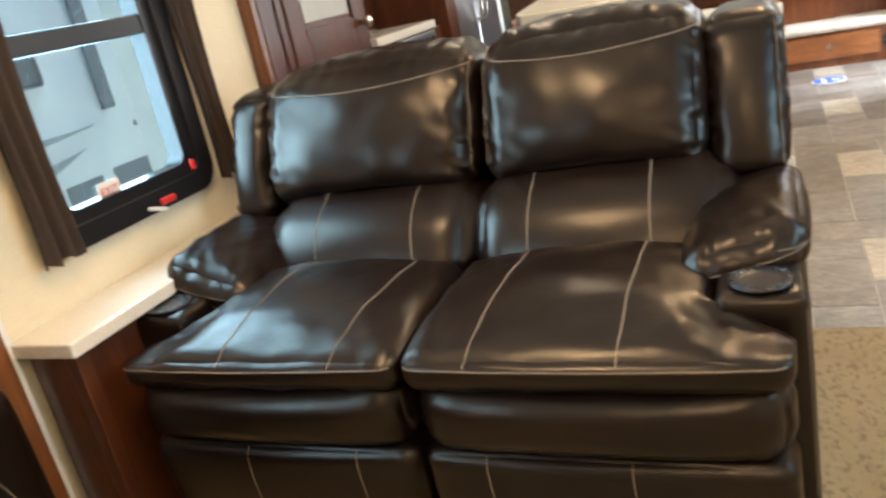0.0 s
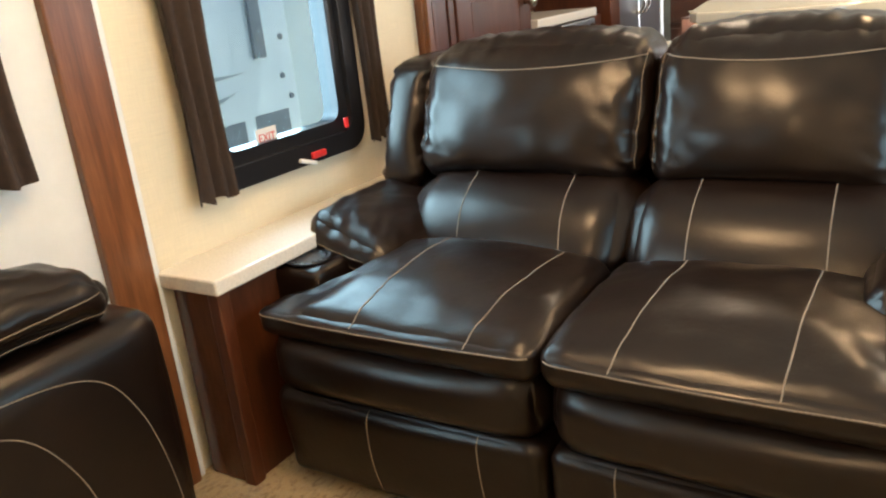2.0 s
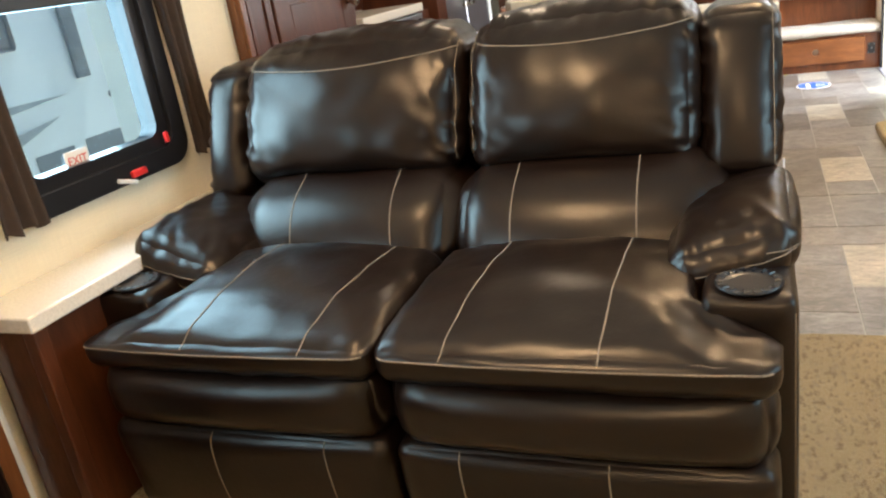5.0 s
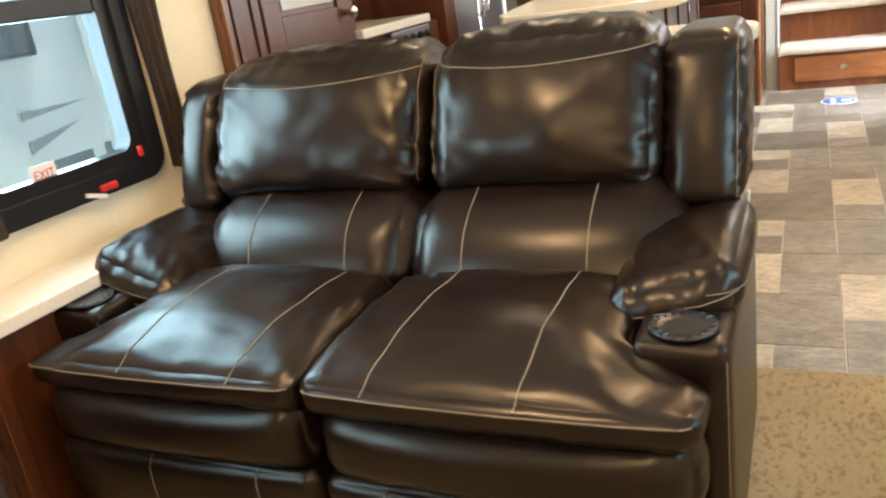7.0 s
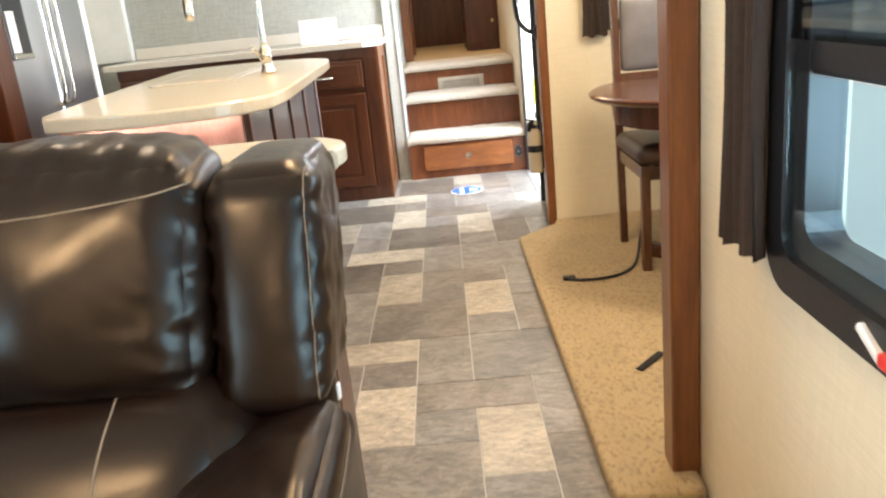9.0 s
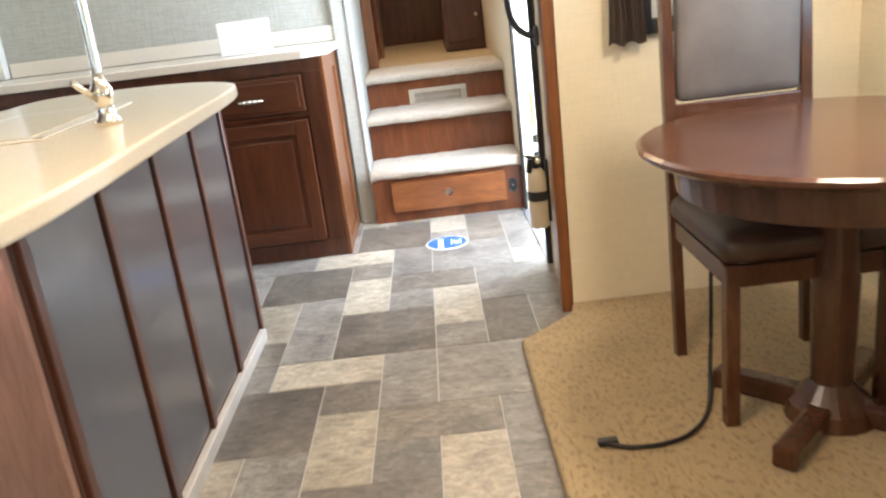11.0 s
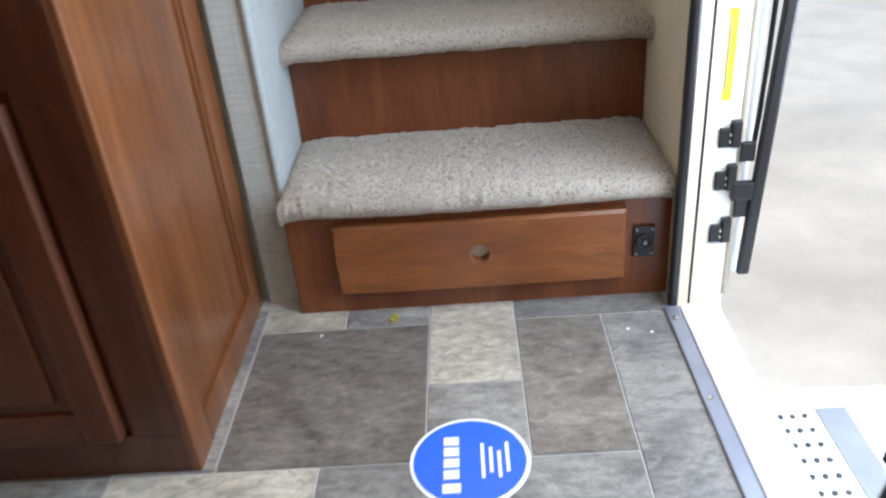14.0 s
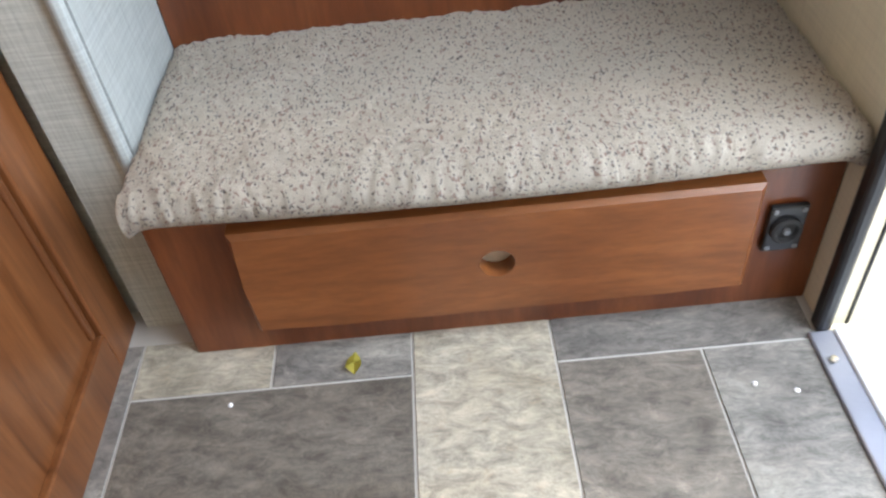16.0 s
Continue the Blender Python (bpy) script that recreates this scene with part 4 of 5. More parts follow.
def cab_door(parent, plane, a0, a1, z0, z1, face, name="door", material=CHERRY_Z, knob=None, lying=False):
    """A raised panel door: stiles, rails, a sunk field with a raised centre. plane 'y': faces -y at face; 'x': faces +x."""
    def bx(u0, u1, d0, d1, za, zb, bev=0.003):
        if plane == "y":
            return box(u0, u1, face - d1, face - d0, za, zb, bev)
        return box(face + d0, face + d1, u0, u1, za, zb, bev)
    d = part(name, bx(a0, a1, 0.0, 0.014, z0, z1, 0.002), material, parent)
    fw = min(0.062, (a1 - a0) * 0.2)
    for u0, u1, za, zb, nm in ((a0, a0 + fw, z0, z1, "stile"), (a1 - fw, a1, z0, z1, "stile"), (a0 + fw, a1 - fw, z1 - fw, z1, "rail"), (a0 + fw, a1 - fw, z0, z0 + fw, "rail")):
        part(nm, bx(u0, u1, 0.012, 0.024, za, zb, 0.004), CHERRY_X if nm == "rail" else material, d)
    part("raised_panel", bx(a0 + fw + 0.022, a1 - fw - 0.022, 0.012, 0.021, z0 + fw + 0.022, z1 - fw - 0.022, 0.006), material, d)
    if knob:
        ku, kz = knob
        prof = [(0.004, 0.0), (0.005, 0.012), (0.013, 0.018), (0.015, 0.024), (0.010, 0.029), (0.002, 0.030)]
        if plane == "y":
            kb = lathe([(r, -h) for r, h in prof], (ku, face - 0.022, kz), 16, "y")
        else:
            kb = lathe(prof, (face + 0.022, ku, kz), 16, "x")
        part("knob", kb, CHROME, d, "brushed nickel knob", smooth=True)
    return d


# back counter by the steps
bc = thing("base_cabinet", (0.9, 5.6, 0.0), "cherry wood kitchen base cabinet with raised panel doors", "cabinet")
part("body", box(-0.10, 1.489, 5.362, 5.88, 0.0, 0.945, 0.003), CHERRY_Z, bc)
part("face_frame", boxes((-0.10, 1.489, 5.347, 5.364, 0.0, 0.088, 0.002), (-0.10, 1.489, 5.347, 5.364, 0.888, 0.945, 0.002), (-0.10, 1.489, 5.347, 5.364, 0.69, 0.705, 0.002),
     (1.405, 1.489, 5.346, 5.364, 0.088, 0.888, 0.002), (0.865, 0.93, 5.346, 5.364, 0.088, 0.888, 0.002), (0.30, 0.37, 5.346, 5.364, 0.088, 0.888, 0.002)), CHERRY_Z, bc)
for a, b, kn in ((0.938, 1.395, 0.968), (0.385, 0.860, 0.83), (-0.09, 0.295, 0.26)):
    cab_door(bc, "y", a, b, 0.095, 0.675, 5.348, knob=(kn, 0.592))
    dr = part("drawer", box(a, b, 5.328, 5.349, 0.712, 0.876, 0.006), CHERRY_X, bc)
    part("drawer_field", box(a + 0.02, b - 0.02, 5.322, 5.330, 0.732, 0.856, 0.005), CHERRY_X, dr)
    hx = (a + b) / 2 - 0.01
    hb = tube(smooth_path([(hx - 0.055, 5.320, 0.785), (hx - 0.045, 5.296, 0.785), (hx, 5.288, 0.785), (hx + 0.045, 5.296, 0.785), (hx + 0.055, 5.320, 0.785)], 6), 0.007, 10)
    for o in (-0.022, 0.0, 0.022):
        tube([(hx + o - 0.004, 5.289, 0.785), (hx + o + 0.004, 5.289, 0.785)], 0.0105, 10, hb)
    part("handle", hb, CHROME, dr, "brushed nickel pull handle", smooth=True)
ep = part("end_panel", box(1.486, 1.492, 5.347, 5.88, 0.0, 0.945, 0.001), TRIM, bc)
for u0, u1, za, zb in ((5.347, 5.42, 0.0, 0.945), (5.80, 5.88, 0.0, 0.945), (5.42, 5.80, 0.87, 0.945), (5.42, 5.80, 0.0, 0.07)):
    part("stile", box(1.490, 1.503, u0, u1, za, zb, 0.003), TRIM, ep)
part("panel_bead", boxes((1.490, 1.498, 5.425, 5.436, 0.075, 0.865, 0.003), (1.490, 1.498, 5.784, 5.795, 0.075, 0.865, 0.003)), TRIM, ep)
tagged(part("worktop", slab([(-0.16, 5.305), (1.42, 5.305), (1.53, 5.40), (1.53, 5.868), (1.515, 5.868), (1.515, 5.90), (-0.16, 5.90)], 0.947, 0.985, 0.006), COUNTERW), "cream speckled worktop with a clipped corner", "worktop")
tagged(part("backsplash", box(-0.16, 1.515, 5.882, 5.899, 0.987, 1.06, 0.004), COUNTERW), "low cream backsplash on the worktop", "backsplash")
bx_ = tagged(part("carton", turned(box(-0.115, 0.115, -0.08, 0.08, 0, 0.15, 0.003), pose(1.125, 5.60, 0.986, 0, 0, 6)), PAPER), "plain white carton on the worktop", "box")
tagged(part("refrigerator_surround", box(-0.43, -0.17, 5.84, 5.899, 0.987, 1.9, 0.004), WHITEW), "pale side panel beside the refrigerator", "panel")

# refrigerator
fr = thing("refrigerator", (-0.3, 4.37, 0.0), "stainless steel french door refrigerator with water dispenser", "refrigerator")
part("body", box(-0.42, -0.04, 3.945, 4.795, 0.03, 1.80, 0.008), GREYP, fr)
for y0, y1, hy in ((3.95, 4.355, 4.315), (4.363, 4.79, 4.405)):
    d = part("door", box(-0.04, 0.0, y0, y1, 0.62, 1.79, 0.010), STEEL, fr)
    part("handle", tube(smooth_path([(0.0, hy, 0.86), (0.045, hy, 0.90), (0.05, hy, 1.2), (0.045, hy, 1.5), (0.0, hy, 1.54)], 8), 0.011, 10), CHROME, d, smooth=True)
part("freezer_drawer", box(-0.04, 0.0, 3.95, 4.79, 0.08, 0.61, 0.010), STEEL, fr)
part("handle", tube(smooth_path([(0.0, 4.05, 0.55), (0.045, 4.09, 0.55), (0.045, 4.65, 0.55), (0.0, 4.69, 0.55)], 8), 0.011, 10), CHROME, fr, smooth=True)
ds = part("dispenser", box(-0.003, 0.006, 3.99, 4.18, 1.09, 1.42, 0.006), BLACKP, fr, "dark water dispenser recess")
part("dispenser_tray", box(0.004, 0.016, 4.0, 4.17, 1.09, 1.115, 0.003), CHROME, ds)
part("paper_label", box(0.004, 0.009, 4.01, 4.08, 1.12, 1.30, 0.001), PAPER, ds)
tagged(part("side_panel", box(-0.42, 0.03, 3.80, 3.94, 0.0, CEIL - 0.01, 0.004), CHERRY_Z), "cherry wood upright panel beside the refrigerator", "panel")
tagged(part("side_panel", box(-0.42, 0.0, 4.80, 4.86, 0.0, CEIL - 0.01, 0.004), WHITEW), "pale upright panel beside the refrigerator", "panel")

# range counter and pantry
rb = thing("range_cabinet", (-0.3, 3.35, 0.0), "cherry wood cabinet holding the range", "cabinet")
part("body", box(-0.42, -0.02, 2.93, 3.79, 0.0, 0.90, 0.003), CHERRY_Z, rb)
cab_door(rb, "x", 2.95, 3.15, 0.1, 0.88, -0.02)
tagged(part("range_counter", box(-0.43, 0.02, 2.90, 3.62, 0.902, 0.945, 0.006), COUNTERW), "cream counter slab over the range", "worktop")
ov = thing("range", (-0.0, 3.4, 0.45), "black range with a steel control strip", "range")
part("oven_front", box(-0.018, 0.012, 3.17, 3.60, 0.15, 0.80, 0.006), BLACKP, ov)
part("control_strip", box(-0.018, 0.018, 3.17, 3.60, 0.81, 0.895, 0.006), STEEL, ov)
for i in range(5):
    part("knob", lathe([(0.016, 0.0), (0.018, 0.006), (0.014, 0.022), (0.004, 0.024)], (0.018, 3.22 + 0.08 * i, 0.853), 16, "x"), BLACKP, ov)
tagged(part("range_backsplash", box(-0.438, -0.40, 2.93, 3.79, 0.947, CEIL - 0.01, 0.003), CHERRY_Z), "cherry wood panel behind the range", "panel")

pn = thing("pantry_cabinet", (-0.3, 2.45, 0.0), "tall cherry wood pantry with a frosted glass door", "pantry")
part("body", box(-0.42, -0.02, 2.0, 2.92, 0.0, CEIL - 0.01, 0.003), CHERRY_Z, pn)
pdoor = part("door", box(-0.02, -0.008, 2.23, 2.86, 0.06, 1.98, 0.003), CHERRY_Z, pn)
for u0, u1, za, zb in ((2.23, 2.34, 0.06, 1.98), (2.75, 2.86, 0.06, 1.98), (2.34, 2.75, 1.88, 1.98), (2.34, 2.75, 0.86, 1.06), (2.34, 2.75, 0.06, 0.18)):
    part("stile", box(-0.008, 0.006, u0, u1, za, zb, 0.004), CHERRY_Z, pdoor)
part("glass_panel", box(-0.007, -0.001, 2.36, 2.73, 1.08, 1.86, 0.002), FROST, pdoor, "frosted grey glass panel")
part("lower_panel", box(-0.008, 0.001, 2.365, 2.725, 0.20, 0.84, 0.006), CHERRY_Z, pdoor)
part("knob", lathe([(0.012, 0.0), (0.010, 0.015), (0.020, 0.028), (0.026, 0.040), (0.020, 0.052), (0.004, 0.056)], (0.006, 2.805, 1.03), 20, "x"), CHROME, pdoor, "polished nickel door knob", smooth=True)
part("face_stile", box(-0.02, 0.004, 2.01, 2.215, 0.0, CEIL - 0.02, 0.004), CHERRY_Z, pn)
part("face_bead", boxes((0.003, 0.012, 2.05, 2.07, 0.0, CEIL - 0.02, 0.003), (0.003, 0.012, 2.16, 2.18, 0.0, CEIL - 0.02, 0.003)), CHERRY_Z, pn)

# island
isl = thing("kitchen_island", (0.95, 3.7, 0.0), "kitchen island with dark wooden side panels", "kitchen island")
part("body", box(0.62, 1.232, 2.98, 4.42, 0.0, 0.905, 0.003), PANELW, isl)
# the pink light falling on this panel is put into its paler wood colour
part("front_panel", box(0.63, 1.225, 2.962, 2.982, 0.02, 0.90, 0.003), wood("wood with pink strip glow", (0.36, 0.20, 0.14), (0.43, 0.25, 0.18), (0.50, 0.30, 0.22), (9, 9, 1.0)), isl, "wooden panel with the pink strip glow in its colour")
for i in range(5):
    y = 2.985 + i * 0.3575
    part("batten", box(1.228, 1.245, y, y + 0.034, 0.03, 0.90, 0.004), CHERRY_Z, isl)
    if i < 4:
        part("side_panel", box(1.229, 1.236, y + 0.04, y + 0.352, 0.06, 0.89, 0.003), ISLEP, isl, "glossy dark wooden panel")
part("toe_strip", box(1.232, 1.256, 2.975, 4.42, 0.0, 0.045, 0.004), GROUT, isl, "pale toe strip")
outline = smooth_path([(0.79, 2.56, 0), (1.0, 2.495, 0), (1.2, 2.50, 0), (1.36, 2.60, 0), (1.408, 2.80, 0), (1.385, 3.5, 0), (1.355, 4.22, 0), (1.28, 4.48, 0), (1.08, 4.68, 0), (0.82, 4.76, 0), (0.58, 4.72, 0), (0.52, 4.55, 0), (0.57, 4.0, 0), (0.66, 3.2, 0), (0.74, 2.66, 0)], 5)
tagged(part("island_top", slab([(p.x, p.y) for p in outline], 0.907, 0.948, 0.008), COUNTER), "polished cream island top with curved edges", "worktop")
plug = tagged(part("wall_socket", box(0.66, 0.70, 2.955, 2.9615, 0.77, 0.82, 0.003), PURPLE), "purple cover plate on the island", "socket")
led = tagged(part("led_strip", box(0.70, 1.22, 2.93, 2.945, 0.898, 0.9065, 0.001), glow("accent strip", (1.0, 0.74, 0.74), 60.0)), "pink accent light strip under the island top", "light strip")
fa = thing("faucet", (1.19, 3.62, 0.948), "tall brushed nickel gooseneck faucet on the island", "faucet")
part("body", lathe([(0.032, 0.0), (0.030, 0.012), (0.022, 0.02), (0.021, 0.05), (0.026, 0.06), (0.026, 0.085), (0.017, 0.10), (0.013, 0.12)], (1.19, 3.62, 0.949), 24), CHROME, fa, smooth=True)
part("spout", tube(smooth_path([(1.19, 3.62, 1.05), (1.19, 3.62, 1.30), (1.16, 3.60, 1.40), (1.07, 3.57, 1.44), (0.98, 3.53, 1.39), (0.955, 3.52, 1.30), (0.95, 3.52, 1.25)], 8), 0.012, 12), CHROME, fa, smooth=True)
part("spray_head", lathe([(0.014, 0.0), (0.019, 0.02), (0.018, 0.07), (0.013, 0.09)], (0.95, 3.52, 1.175), 18), CHROME, fa, smooth=True)
part("lever", tube([(1.185, 3.60, 1.01), (1.165, 3.56, 1.045), (1.16, 3.545, 1.06)], 0.008, 8), CHROME, fa, smooth=True)
sk = thing("sink", (1.0, 3.75, 0.95), "cream undermount sink in the island top", "sink")
part("basin_rim", slab([(p.x, p.y) for p in smooth_path([(0.78, 3.45, 0), (1.08, 3.45, 0), (1.10, 3.50, 0), (1.08, 4.05, 0), (1.04, 4.09, 0), (0.76, 4.09, 0), (0.72, 4.04, 0), (0.75, 3.50, 0)], 4)], 0.9482, 0.9525, 0.002), COUNTERW, sk)
part("basin_cover", slab([(0.79, 3.49), (1.06, 3.49), (1.04, 4.05), (0.76, 4.05)], 0.9526, 0.9545, 0.001), COUNTER, sk)

# console behind the loveseat
cn = thing("console_table", (0.95, 2.0, 0.0), "narrow console with a wooden end panel", "console table")
part("body", box(0.35, 1.582, 1.93, 2.07, 0.0, 0.862, 0.003), CHERRY_Z, cn)
part("end_panel", box(1.582, 1.602, 1.92, 2.08, 0.0, 0.862, 0.004), CHERRY_Z, cn)
tagged(part("counter_slab", slab([(p.x, p.y) for p in smooth_path([(0.33, 1.88, 0), (1.55, 1.855, 0), (1.65, 1.87, 0), (1.68, 1.93, 0), (1.66, 2.0, 0), (1.58, 2.06, 0), (1.30, 2.085, 0), (0.33, 2.09, 0)], 5)], 0.864, 0.902, 0.008), COUNTER), "cream console top with a rounded end", "worktop")

# ---- steps ----
st = thing("stairs", (2.0, 6.0, 0.0), "three cherry wood steps with cream flecked carpet treads", "stairs")
part("riser", box(1.602, 2.409, 5.812, 5.832, 0.0, 0.256, 0.003), RISER_Z, st)
part("riser", box(1.602, 2.409, 6.112, 6.130, 0.28, 0.505, 0.002), RISER_Z, st)
part("riser", box(1.602, 2.409, 6.405, 6.42, 0.53, 0.70, 0.002), RISER_Z, st)
part("carcass", boxes((1.603, 2.408, 5.833, 6.36, 0.0, 0.255), (1.603, 2.408, 6.131, 6.36, 0.255, 0.50)), CHERRY_Z, st)


def tread(y0, y1, z, th, nx, ny, seed, bow):
    """A carpeted tread wrapped round its nose, with an uneven looped pile."""
    bm = bmesh.new()
    prof = []
    r = th / 2
    for k in range(9):
        a = -math.pi / 2 - math.pi * k / 8
        prof.append((y0 + r + r * math.cos(a), z - r + r * math.sin(a)))
    prof += [(y0 + r + (y1 - y0 - r) * (k + 1) / ny, z) for k in range(ny)]
    prof = [(y1, z - th)] + prof
    rows = []
    for j, (y, zz) in enumerate(prof):
        row = []
        for i in range(nx + 1):
            u = i / nx
            x = 1.602 + 0.806 * u
            b = -bow * math.sin(math.pi * min(1, max(0, u))) * max(0, 1 - (y - y0) / (y1 - y0))
            edge = 0.012 * (abs(2 * u - 1) ** 30) if j > 1 else 0
            f = 0.0038 * noise.noise(Vector((x * 130 + seed, y * 130, zz * 130))) + 0.0035 * noise.noise(Vector((x * 22, y * 22 + seed, zz * 22)))
            row.append(bm.verts.new((x, y + b + (-f if y < y0 + r else 0), zz + f - edge)))
        rows.append(row)
    for a, b in zip(rows, rows[1:]):
        for i in range(nx):
            bm.faces.new((a[i], a[i + 1], b[i + 1], b[i]))
    bmesh.ops.recalc_face_normals(bm, faces=bm.faces)
    return bm


part("tread_carpet", tread(5.775, 6.112, 0.297, 0.052, 260, 90, 3, 0.012), STEPC, st, "cream carpet with dark flecks", True)
part("tread_carpet", tread(6.045, 6.405, 0.545, 0.05, 200, 60, 8, 0.006), STEPC, st, "cream carpet with dark flecks", True)
part("tread_carpet", tread(6.335, 6.80, 0.740, 0.05, 160, 50, 15, 0.006), STEPC, st, "cream carpet with dark flecks", True)
dw = part("drawer", bmesh.new(), MAPLE_X, st, "wooden drawer front with a finger hole")


def drawer_front():
    """A board with a real round hole through it."""
    bm = bmesh.new()
    x0, x1, z0, z1, hx, hz, r = 1.702, 2.311, 0.058, 0.223, 2.007, 0.142, 0.021
    n = 32
    ring, rect = [], []
    for i in range(n):
        a = 2 * math.pi * i / n
        c, s = math.cos(a), math.sin(a)
        ring.append((hx + r * c, hz + r * s))
        k = min((x1 - hx) / abs(c) if abs(c) > 1e-9 else 9, (z1 - hz) / abs(s) if abs(s) > 1e-9 else 9)
        rect.append((hx + k * c, hz + k * s))
    for cx, cz in ((x0, z0), (x0, z1), (x1, z0), (x1, z1)):
        i = min(range(n), key=lambda q: abs(math.atan2(cz - hz, cx - hx) - math.atan2(rect[q][1] - hz, rect[q][0] - hx)))
        rect[i] = (cx, cz)
    yf, yb = 5.786, 5.811
    vf = [bm.verts.new((x, yf, z)) for x, z in ring]
    vb = [bm.verts.new((x, yb, z)) for x, z in ring]
    ef = []
    for x, z in rect:
        ef.append(bm.verts.new((x + 0.006 * (1 if x < hx else -1) * (abs(x - x0) < 1e-4 or abs(x - x1) < 1e-4), yf, z + 0.006 * (1 if z < hz else -1) * (abs(z - z0) < 1e-4 or abs(z - z1) < 1e-4))))
    em = [bm.verts.new((x, yf + 0.006, z)) for x, z in rect]
    eb = [bm.verts.new((x, yb, z)) for x, z in rect]
    for i in range(n):
        k = (i + 1) % n
        for a, b in ((vf, ef), (ef, em), (em, eb), (vb, vf)):
            bm.faces.new((a[i], b[i], b[k], a[k]))
    bmesh.ops.recalc_face_normals(bm, faces=bm.faces)
    return bm


bm = drawer_front()
bm.to_mesh(dw.data)
bm.free()
part("drawer_inside", lathe([(0.03, 0.0), (0.03, 0.0008)], (2.007, 5.8112, 0.142), 20, "y"), COUNTERW, dw)
oc = tagged(part("power_outlet", box(2.330, 2.376, 5.803, 5.8115, 0.100, 0.172, 0.003), BLACKP), "black power outlet plate on the step riser", "outlet")
part("socket_face", lathe([(0.019, 0.0), (0.019, -0.005), (0.016, -0.007), (0.013, -0.007), (0.011, -0.002), (0.002, -0.002)], (2.353, 5.803, 0.136), 24, "y"), RUBBER, oc)
part("contact", lathe([(0.005, 0.0), (0.004, -0.006), (0.001, -0.007)], (2.353, 5.802, 0.136), 12, "y"), GREYP, oc)
for ox, oz in ((-0.023, 0.029), (0.023, 0.029), (-0.023, -0.029), (0.023, -0.029)):
    part("screw", lathe([(0.0035, 0.0), (0.003, -0.0015), (0.001, -0.002)], (2.353 + 0.72 * ox, 5.803, 0.136 + oz), 10, "y"), GREYP, oc)
vt = thing("floor_vent", (2.01, 6.4, 0.53), "taupe metal register in the upper riser", "vent")
part("frame", boxes((1.842, 2.182, 6.390, 6.404, 0.607, 0.632, 0.002), (1.842, 2.182, 6.390, 6.404, 0.528, 0.553, 0.002), (1.842, 1.878, 6.390, 6.404, 0.553, 0.607, 0.002), (2.146, 2.182, 6.390, 6.404, 0.553, 0.607, 0.002)), VENTM, vt)
part("backing", box(1.878, 2.146, 6.4015, 6.404, 0.553, 0.607), BLACKP, vt)
for i in range(19):
    x = 1.886 + i * 0.0138
    part("slat", turned(box(-0.0035, 0.0035, -0.004, 0.004, 0.553, 0.607), pose(x, 6.396, 0, 0, 0, 25)), VENTM, vt)
part("slat_bar", box(1.878, 2.146, 6.393, 6.396, 0.577, 0.583), VENTM, vt)

# landing joinery
up = thing("bedroom_door_frame", (1.62, 7.2, 0.74), "dark wooden door standing by the landing", "door")
part("leaf", box(1.603, 1.64, 6.90, 7.62, 0.745, 2.6, 0.005), CHERRY_Z, up)
part("casing", box(1.603, 1.665, 6.82, 6.89, 0.745, 2.65, 0.006), TRIM, up)
part("casing", box(1.603, 1.665, 7.63, 7.70, 0.745, 2.65, 0.006), TRIM, up)
uc = thing("landing_cabinet", (2.26, 7.8, 0.74), "dark cherry wood cabinet on the landing", "cabinet")
part("body", box(2.12, 2.405, 7.55, 8.3, 0.742, 2.5, 0.004), CHERRY_Z, uc)
part("door", box(2.14, 2.39, 7.53, 7.552, 0.80, 1.55, 0.005), CHERRY_Z, uc)
part("knob", lathe([(0.006, 0.0), (0.014, -0.02), (0.004, -0.026)], (2.35, 7.53, 0.98), 12, "y"), CHROME, uc)

# sticker and leaf on the floor
sk2 = tagged(part("floor_sticker", lathe([(0.103, 0.0025), (0.102, 0.0045)], (1.966, 5.335, 0.0), 48), PAPER), "round blue floor sticker with a white rim", "sticker")
part("disc", lathe([(0.096, 0.0046), (0.095, 0.0054)], (1.966, 5.335, 0.0), 48), BLUE, sk2)
for i, (dy, w, h) in enumerate(((-0.062, 0.026, 0.03), (-0.032, 0.022, 0.026), (-0.006, 0.020, 0.026), (0.020, 0.022, 0.026), (0.045, 0.020, 0.026))):
    lgp = part("logo_block", turned(box(-h / 2, h / 2, -0.010, 0.010, 0.0055, 0.0062), Matrix.Translation((1.935, 5.335 + dy, 0))), PAPER, sk2)
for i in range(4):
    part("text_bar", box(1.985 + 0.014 * i, 1.991 + 0.014 * i, 5.292 + 0.012 * (i % 2), 5.372 - 0.01 * (i % 3), 0.0055, 0.0061), PAPER, sk2)
lf = bmesh.new()
pts = [(0, -0.022), (0.012, -0.010), (0.010, 0.008), (0.002, 0.022), (-0.011, 0.006), (-0.013, -0.010)]
c = lf.verts.new((1.815, 5.765, 0.010))
rim = [lf.verts.new((1.815 + x * 0.85, 5.765 + y * 0.72, 0.005 + 0.008 * abs(math.sin(i * 1.7)))) for i, (x, y) in enumerate(pts)]
for i in range(6):
    lf.faces.new((c, rim[i], rim[(i + 1) % 6]))
lf2 = bmesh.ops.solidify(lf, geom=lf.faces, thickness=0.0015)
tagged(part("dry_leaf", lf, LEAFM), "small dry yellow leaf on the floor", "leaf")
for i, (x, y) in enumerate(((2.30, 5.68), (2.345, 5.665), (1.66, 5.72))):
    tagged(part("paper_crumb", lathe([(0.003, 0.003), (0.0035, 0.005), (0.001, 0.0065)], (x, y, 0), 7), PAPER), "tiny white crumb on the floor", "crumb", "crumbs")
